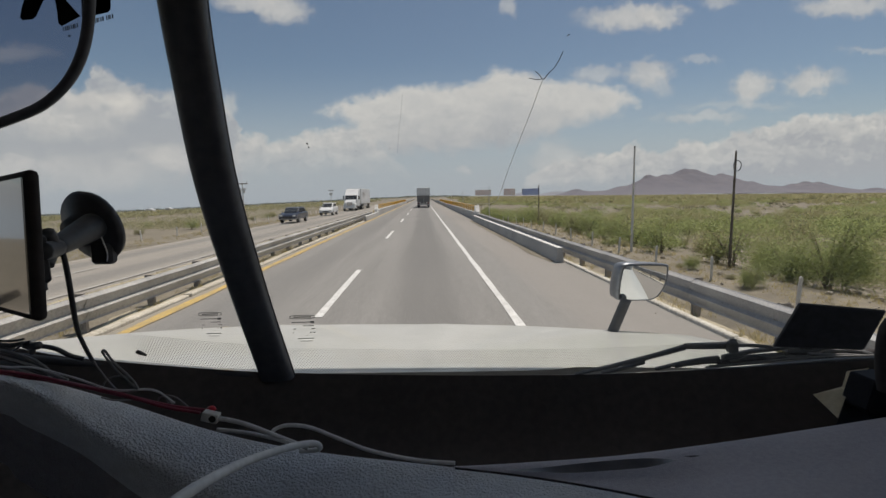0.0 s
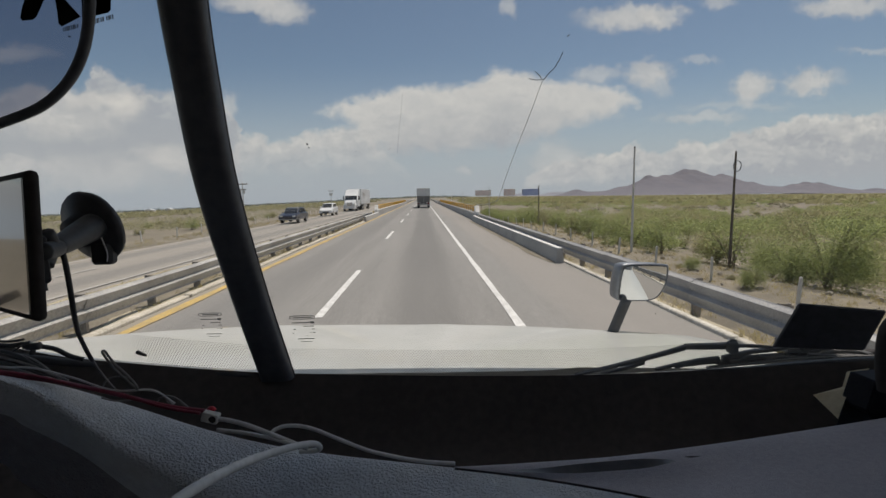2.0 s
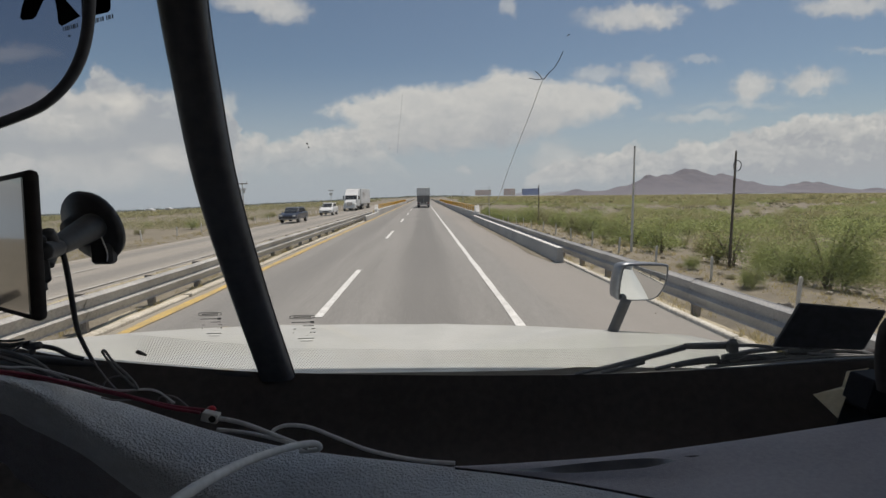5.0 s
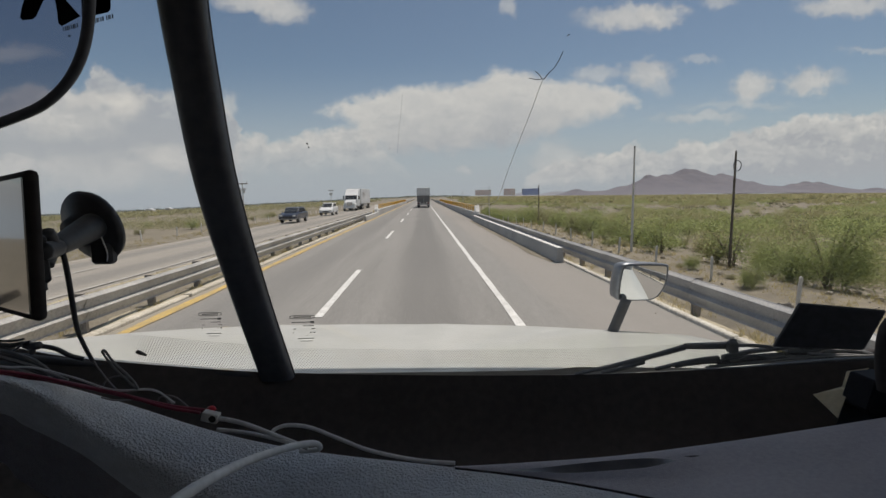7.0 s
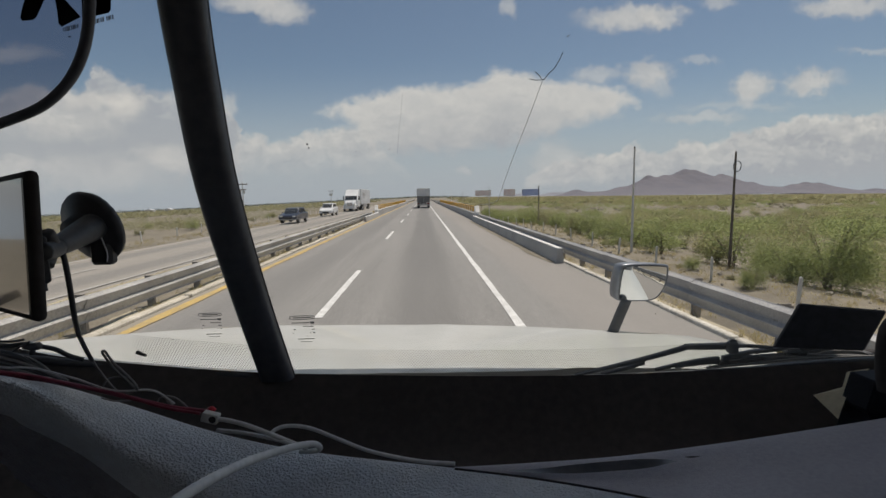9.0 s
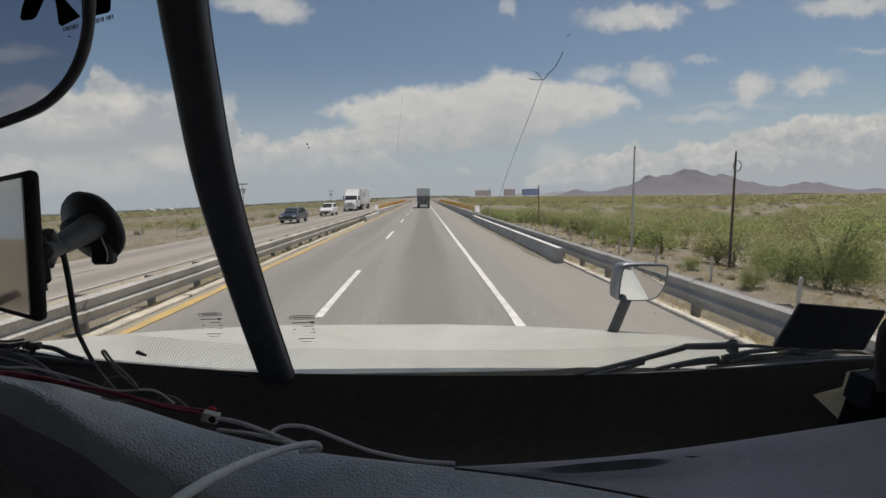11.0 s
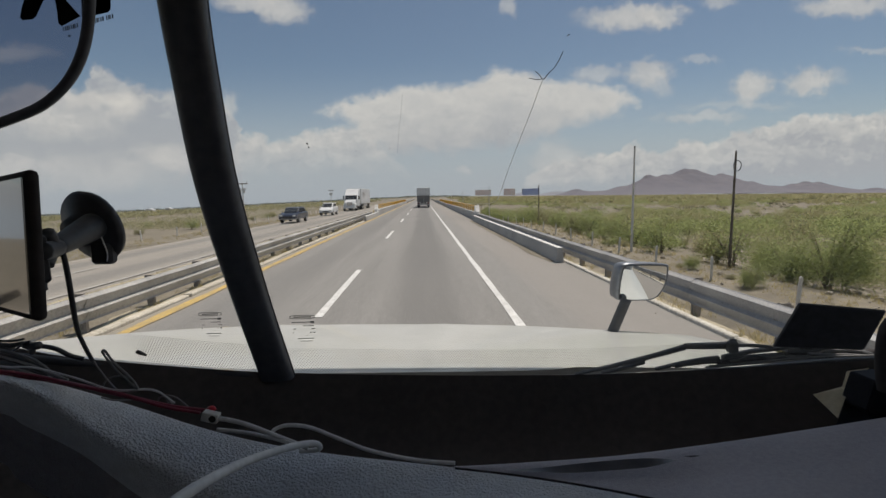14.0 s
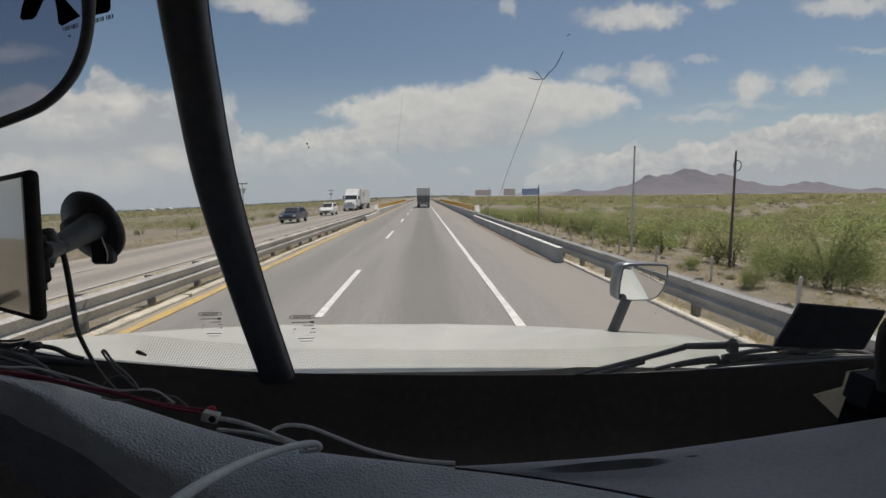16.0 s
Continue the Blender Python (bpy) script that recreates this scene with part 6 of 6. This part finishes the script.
def road_tractor(x, y, z):
    """Long-nosed white tractor with a box trailer, facing the viewer."""
    t = thing("semi_trailer_truck", (x, y, z), "white sleeper-cab semi-trailer truck on the oncoming carriageway", "lorry")
    part("nose", slab([(0.0, 0.75), (0.0, 1.35), (0.35, 1.70), (1.6, 1.95), (1.6, 0.75)], -0.95, 0.95, "x", 0.09), M_VAN, t, "white sloping bonnet")
    part("cab", slab([(1.6, 0.75), (1.6, 1.95), (2.25, 2.75), (2.9, 3.25), (3.6, 3.85), (5.2, 3.95), (5.2, 0.75)], -1.2, 1.2, "x", 0.1), M_VAN, t, "white sleeper cab with a roof fairing")
    part("windscreen", slab([(1.66, 2.02), (2.22, 2.70), (2.20, 2.76), (1.60, 2.06)], -1.05, 1.05, "x", 0.01), M_WINDOW, t, "dark windscreen")
    for s in (-1, 1):
        a, b = (1.195, 1.215) if s > 0 else (-1.215, -1.195)
        part("side_window", slab([(2.2, 2.0), (2.55, 2.62), (3.2, 2.62), (3.2, 2.0)], a, b, "x"), M_WINDOW, t)
        part("headlight", box((s * 0.78 - 0.16, -0.03, 1.0), (s * 0.78 + 0.16, 0.12, 1.24), 0.03), M_LAMP, t, "clear headlight")
        part("fender", slab([(0.15, 0.75), (0.35, 1.2), (1.0, 1.3), (1.5, 1.1), (1.6, 0.75)], s * 1.0 - 0.16, s * 1.0 + 0.16, "x", 0.05), M_VAN, t)
        part("door_mirror", box((s * 1.42 - 0.1, 2.2, 2.0), (s * 1.42 + 0.1, 2.3, 2.7), 0.03), M_BLACK, t)
        part("exhaust_stack", rod((s * 1.1, 5.35, 1.0), (s * 1.1, 5.35, 3.9), 0.08), M_CHROME, t)
    grille = part("grille", box((-0.5, -0.04, 0.9), (0.5, 0.08, 1.55), 0.04), M_CHROME, t, "chrome grille")
    for k in range(6):
        part("slat", box((-0.45, -0.055, 0.95 + k * 0.095), (0.45, -0.035, 0.99 + k * 0.095), 0.004), M_DARKVAN, grille)
    part("bumper", box((-1.18, -0.12, 0.42), (1.18, 0.25, 0.76), 0.06), M_VAN, t, "white front bumper")
    part("trailer", box((-1.28, 6.0, 1.15), (1.28, 20.0, 4.05), 0.03), M_TRAILER, t, "white box trailer")
    for a, b, z0, z1 in ((8.2, 8.9, 2.7, 3.3), (9.1, 9.6, 2.7, 3.3), (9.8, 10.6, 2.7, 3.3), (10.8, 11.3, 2.7, 3.3), (8.4, 11.0, 2.45, 2.55)):
        part("side_mark", box((1.28, a, z0), (1.286, b, z1)), M_DARKVAN, t, "dark painted bar")
    part("trailer_skirt", box((-1.22, 10.0, 0.55), (1.22, 15.5, 1.14), 0.02), M_DARKVAN, t)
    part("chassis", box((-0.45, 0.8, 0.6), (0.45, 19.8, 0.95), 0.02), M_BLACK, t)
    for yy, k in ((0.85, 1), (6.9, 2), (8.2, 2), (17.2, 2), (18.5, 2)):
        for s in (-1, 1):
            wheel(t, s * 1.05, yy, 0.5, 0.3 if k == 1 else 0.5)


road_tractor(-13.15, 80.0, Z_OPP[0] + 0.1)


def car(name, x, y, z, material, label, tall=1.0, tail=0.0):
    c = thing(name, (x, y, z), label, "car", "oncoming cars")
    lower = [(0.0, 0.35), (0.0, 0.72), (0.25, 0.86), (1.15, 0.98 * tall), (4.3, 1.0 * tall), (4.42, 0.7), (4.42, 0.35)]
    part("body", slab(lower, -0.86, 0.86, "x", 0.07), material, c)
    top = [(1.1, 0.96 * tall), (1.75, 1.42 * tall), (2.2, 1.50 * tall), (3.6 + tail, 1.48 * tall), (4.2, 1.0 * tall)]
    part("cabin", slab(top, -0.70, 0.70, "x", 0.06), material, c)
    part("windscreen", slab([(1.13, 1.0 * tall), (1.72, 1.39 * tall), (1.69, 1.43 * tall), (1.06, 1.0 * tall)], -0.62, 0.62, "x"), M_WINDOW, c, "dark windscreen")
    for s in (-1, 1):
        a, b = (0.70, 0.715) if s > 0 else (-0.715, -0.70)
        part("side_window", slab([(1.5, 1.02 * tall), (1.9, 1.40 * tall), (3.4 + tail, 1.40 * tall), (3.8, 1.02 * tall)], a, b, "x"), M_WINDOW, c)
        part("headlight", box((s * 0.62 - 0.15, -0.02, 0.62), (s * 0.62 + 0.15, 0.1, 0.76), 0.03), M_LAMP, c, "clear headlight")
        part("door_mirror", box((s * 0.95 - 0.08, 1.5, 0.98 * tall), (s * 0.95 + 0.08, 1.6, 1.12 * tall), 0.03), material, c)
        for yy in (0.85, 3.55):
            wheel(c, s * 0.76, yy, 0.33, 0.22)
    part("grille", box((-0.42, -0.03, 0.42), (0.42, 0.05, 0.60), 0.02), M_BLACK, c)
    part("bumper", box((-0.84, -0.05, 0.33), (0.84, 0.2, 0.43), 0.03), M_DARKVAN, c)
    return c


car("white_car", -13.1, 60.0, Z_OPP[0] + 0.12, M_VAN, "small white estate car on the oncoming carriageway", 1.12, 0.35)
car("blue_car", -13.0, 43.0, Z_OPP[0] + 0.12, M_BLUECAR, "dark blue saloon car on the oncoming carriageway")


# ---- plants and stones ----
def leaf_quads(rs, centres, spread_xyz, n, size, up=1.3):
    """n small leaves round each centre, as corner points of quads."""
    c = np.repeat(centres, n, axis=0)
    c = c + rs.normal(0, 1, c.shape) * np.repeat(spread_xyz, n, axis=0) if np.ndim(spread_xyz) == 2 else c + rs.normal(0, 1, c.shape) * spread_xyz
    k = len(c)
    face = rs.normal(0, 1, (k, 3))
    face[:, 2] += up
    face /= np.linalg.norm(face, axis=1)[:, None]
    a = np.cross(face, rs.normal(0, 1, (k, 3)))
    a /= np.linalg.norm(a, axis=1)[:, None]
    b = np.cross(face, a)
    s = size * rs.uniform(0.6, 1.35, (k, 1))
    p = np.stack([c - a * s, c + b * s * 0.55, c + a * s, c - b * s * 0.55], 1)
    return p.reshape(-1, 3)


def quad_faces(n):
    return np.arange(n * 4).reshape(-1, 4)


def bush(seed, w, h, leaf, leaves, size, label, sides=5, twigs=2):
    rs = np.random.RandomState(seed)
    b = thing("bush", (0, 0, 0), label, "bush", "desert bushes")
    tips = []
    bm = bmesh.new()
    for i in range(11):
        a, reach = rs.uniform(0, 6.28), rs.uniform(0.25, 0.85) * w / 2
        top = rs.uniform(0.55, 0.95) * h
        pts = [(rs.uniform(-0.08, 0.08), rs.uniform(-0.08, 0.08), -0.1), (reach * 0.35 * math.cos(a), reach * 0.35 * math.sin(a), top * 0.5), (reach * math.cos(a), reach * math.sin(a), top)]
        tube(pts, (0.028, 0.008), sides, 2, bm=bm)
        tips.append(pts[2])
        for k in range(twigs):
            a2 = a + rs.uniform(-1, 1)
            q = (pts[1][0] + 0.3 * w / 2 * math.cos(a2), pts[1][1] + 0.3 * w / 2 * math.sin(a2), top * rs.uniform(0.5, 0.85))
            tube([pts[1], ((pts[1][0] + q[0]) / 2, (pts[1][1] + q[1]) / 2, (top * 0.5 + q[2]) / 2 + 0.05), q], (0.014, 0.005), 3, 1, bm=bm)
            tips.append(q)
    part("stems", bm, M_TWIG, b, "grey-brown stems")
    tips = np.array(tips)
    tips = np.concatenate([tips, tips * np.array([0.8, 0.8, 0.72]), tips * np.array([1.05, 1.05, 0.45])])
    p = leaf_quads(rs, tips, np.array([w * 0.085, w * 0.085, h * 0.085]), leaves // len(tips), size)
    p[:, 2] = np.maximum(p[:, 2], 0.02)
    raw("foliage", p, quad_faces(len(p) // 4), leaf, b)
    return b


SORTS = [(2.6, 1.9, M_LEAF, 8000, "bushy yellow-green creosote bush on sandy soil"), (3.2, 2.3, M_LEAF, 10000, "tall spreading green desert bush on sandy soil"),
         (2.0, 1.3, M_LEAF2, 6000, "low olive-green desert bush on sandy soil"), (3.6, 2.1, M_LEAF2, 10000, "wide olive-green mesquite bush on sandy soil"),
         (1.5, 0.9, M_LEAFDRY, 3600, "small dry straw-coloured scrub bush"), (2.4, 1.6, M_LEAF, 7000, "rounded green desert bush on sandy soil")]
KINDS = [bush(1 + i, w, h, leaf, int(n * 1.4), 0.034, label) for i, (w, h, leaf, n, label) in enumerate(SORTS)]
KINDS += [bush(11 + i, w, h, leaf, n // 5, 0.074, label, 3, 1) for i, (w, h, leaf, n, label) in enumerate(SORTS)]
placed = {}
rs = np.random.RandomState(77)
spots = []
# an unbroken row behind the fence
y = 6.0
while y < 95:
    for k in range(2):
        x = 10.6 + 0.012 * y + rs.uniform(0, 1.6) + k * rs.uniform(2.0, 3.4)
        if ripple(np.array([x]), np.array([y]), 11, 42)[0] > -0.28:
            spots.append((x, y + rs.uniform(-0.7, 0.7), rs.choice([0, 1, 2, 3, 5], p=[0.3, 0.2, 0.1, 0.2, 0.2]), rs.uniform(0.7, 1.1)))
    y += 1.3 + 0.014 * y
# low tufts on the bare strip
for i in range(22):
    y = 7.5 + 34 * rs.uniform()
    spots.append((rs.uniform(8.6, 10.4) + 0.02 * y, y, rs.choice([2, 4, 5, 0], p=[0.3, 0.4, 0.15, 0.15]), rs.uniform(0.18, 0.4)))
while len(spots) < 248:
    y = 6 + 90 * rs.uniform() ** 1.15
    x = 14.5 + 75 * rs.uniform() ** 1.4
    if x > 1.25 * y + 8:
        continue
    if ripple(np.array([x]), np.array([y]), 18, 41)[0] < -0.1:
        continue
    spots.append((x, y, rs.choice([0, 1, 2, 3, 4, 5], p=[0.2, 0.12, 0.24, 0.24, 0.06, 0.14]), rs.uniform(0.5, 1.0)))
while len(spots) < 295:
    y = 18 + 90 * rs.uniform() ** 1.1
    x = -20.5 - 60 * rs.uniform() ** 1.5
    if -x > 1.1 * y + 6:
        continue
    spots.append((x, y, rs.choice([2, 4, 5], p=[0.4, 0.4, 0.2]), rs.uniform(0.5, 0.95)))
for x, y, k, size in spots:
    k += 6 if math.hypot(x, y) > 20 else 0
    m = pose(x, y, float(ground_z(x, y)) - 0.03, 0, 0, rs.uniform(0, 360)) @ Matrix.Diagonal((size, size, size * rs.uniform(0.85, 1.15), 1))
    if k not in placed:
        placed[k] = KINDS[k]
        KINDS[k] = None
        placed[k].matrix_basis = m
    else:
        src_scale = placed[k].scale.copy()
        o = copy_thing(placed[k], m)
        o.matrix_basis = m


for k in KINDS:
    if k:
        for o in (*k.children, k):
            bpy.data.objects.remove(o)


def scrub(name, n, near, far, side, leaf, per, size, seed, label, hole=0.0):
    """Uncountable bushes towards the horizon, denser close by."""
    r = np.random.RandomState(seed)
    d = near * np.exp(r.uniform(0, 1, n * 3) * math.log(far / near))
    a = r.uniform(0.02, 0.98, n * 3) ** 0.8 * 0.92
    x, y = side * (11.0 if side > 0 else 20.0) + side * d * np.sin(a), d * np.cos(a)
    keep = ripple(x, y, 38, 43 + seed) + 0.5 * ripple(x, y, 12, 44) > hole
    x, y, d = x[keep][:n], y[keep][:n], d[keep][:n]
    z = ground_z(x, y)
    h = r.uniform(0.4, 1.25, len(x))
    centres = np.stack([x, y, z + h * 0.55], 1)
    sp = np.stack([h * 0.55, h * 0.55, h * 0.30], 1) * np.clip(d / 260, 1, 2.5)[:, None] ** 0.5
    p = leaf_quads(r, centres, sp, per, size)
    grow = np.repeat(np.clip(d / 110, 1, 3.2), per * 4)[:, None]
    mid = np.repeat(p.reshape(-1, 4, 3).mean(1), 4, axis=0)
    p = mid + (p - mid) * grow
    o = raw(name, p, quad_faces(len(p) // 4), leaf)
    return tagged(o, label, "scrub", kind="stuff")


scrub("near_scrub", 650, 15, 80, 1, M_LEAF2, 260, 0.040, 10, "dense olive-green scrub behind the fence", 0.05)
scrub("desert_scrub", 3200, 40, 300, 1, M_LEAF, 84, 0.088, 5, "dense green creosote scrub across the plain", 0.14)
scrub("olive_scrub", 2500, 45, 260, 1, M_LEAF2, 88, 0.10, 6, "olive-green mesquite scrub across the plain", 0.16)
scrub("dark_scrub", 900, 45, 420, 1, M_LEAFDARK, 90, 0.10, 17, "scattered darker bushes across the plain", 0.1)
scrub("far_scrub", 11000, 200, 2200, 1, M_LEAF2, 14, 0.30, 7, "dense olive scrub reaching the horizon", 0.08)
scrub("plain_scrub", 2100, 42, 260, -1, M_LEAFDRY, 36, 0.10, 8, "sparse olive scrub on the open plain", -0.05)
scrub("far_plain_scrub", 3600, 150, 2200, -1, M_LEAFDRY, 14, 0.28, 9, "olive scrub reaching the horizon", 0.0)



def treeline(name, seed, label):
    """Low dark trees along the horizon, too far to be told apart."""
    r = np.random.RandomState(seed)
    n = 2600
    a = r.uniform(-0.86, 0.10, n)
    d = 1500 + 350 * ripple(a * 60, a * 0, 9, 61) + r.uniform(-60, 60, n)
    x, y = d * np.sin(a), d * np.cos(a)
    h = r.uniform(3.0, 6.5, n) * (1 + 0.5 * ripple(a * 200, a * 0, 7, 62))
    p = leaf_quads(r, np.stack([x, y, ground_z(x, y) + h * 0.5], 1), np.stack([h * 0.9, h * 0.9, h * 0.3], 1), 12, 1.3)
    tagged(raw(name, p, quad_faces(len(p) // 4), M_WOODS), label, "trees", kind="stuff")


treeline("far_woods", 63, "thin dark line of far trees along the horizon")


def verge(name, n, x0, x1, y0, y1, seed, label):
    r = np.random.RandomState(seed)
    y = y0 + (y1 - y0) * r.uniform(0, 1, n) ** 1.5
    x = r.uniform(x0, x1, n)
    keep = ripple(x, y, 2.2, seed) > -0.15
    x, y = x[keep], y[keep]
    z = ground_z(x, y)
    per = 9
    c = np.repeat(np.stack([x, y, z], 1), per, axis=0)
    c[:, :2] += r.normal(0, 0.05, (len(c), 2))
    h = r.uniform(0.05, 0.20, (len(c), 1))
    lean = r.normal(0, 0.5, (len(c), 2)) * h
    top = c + np.concatenate([lean, h], 1)
    wid = np.stack([np.cos(r.uniform(0, 6.28, len(c))), np.sin(r.uniform(0, 6.28, len(c))), np.zeros(len(c))], 1) * 0.007
    p = np.stack([c - wid, c + wid, top], 1).reshape(-1, 3)
    o = raw(name, p, np.arange(len(p)).reshape(-1, 3), M_GRASS)
    return tagged(o, label, "grass", kind="stuff")


verge("verge_grass", 3600, 4.62, 7.4, 4, 60, 11, "dry straw-coloured grass behind the kerb")
verge("bank_grass", 5200, 6.6, 12.5, 5, 70, 14, "dry yellowish grass on the bank below the road")
verge("median_grass", 3600, -8.3, -5.5, 5, 75, 12, "dry straw-coloured grass on the median")
verge("roadside_grass", 2400, -19.5, -15.2, 10, 80, 13, "dry straw-coloured grass beside the far carriageway")
bm = bmesh.new()
r = np.random.RandomState(15)
for i in range(420):
    y = 5 + 45 * r.uniform() ** 1.4
    x = 6.2 + 7 * r.uniform() ** 1.3
    s = 0.02 + 0.09 * r.uniform() ** 3
    own_m = Matrix.Translation((x, y, float(ground_z(x, y)) + s * 0.2)) @ Euler((r.uniform(0, 6), r.uniform(0, 6), r.uniform(0, 6))).to_matrix().to_4x4() @ Matrix.Diagonal((s * 1.3, s, s * 0.75, 1))
    bmesh.ops.create_icosphere(bm, subdivisions=1, radius=1, matrix=own_m)
tagged(part("gravel", bm, M_STONE), "scattered pale stones on sandy soil", "stones", kind="stuff")
bm = bmesh.new()
r = np.random.RandomState(16)
for i in range(420):
    y = 2.5 + 40 * r.uniform() ** 1.5
    x = 4.40 - 0.35 * r.uniform() ** 2.5
    s = 0.004 + 0.011 * r.uniform() ** 3
    own_m = Matrix.Translation((x, y, 0.008 + s * 0.3)) @ Euler((r.uniform(0, 6), r.uniform(0, 6), r.uniform(0, 6))).to_matrix().to_4x4() @ Matrix.Diagonal((s * 1.5, s, s * 0.7, 1))
    bmesh.ops.create_icosphere(bm, subdivisions=1, radius=1, matrix=own_m)
tagged(part("kerb_grit", bm, M_STONE), "loose grit swept against the kerb", "grit", kind="stuff")
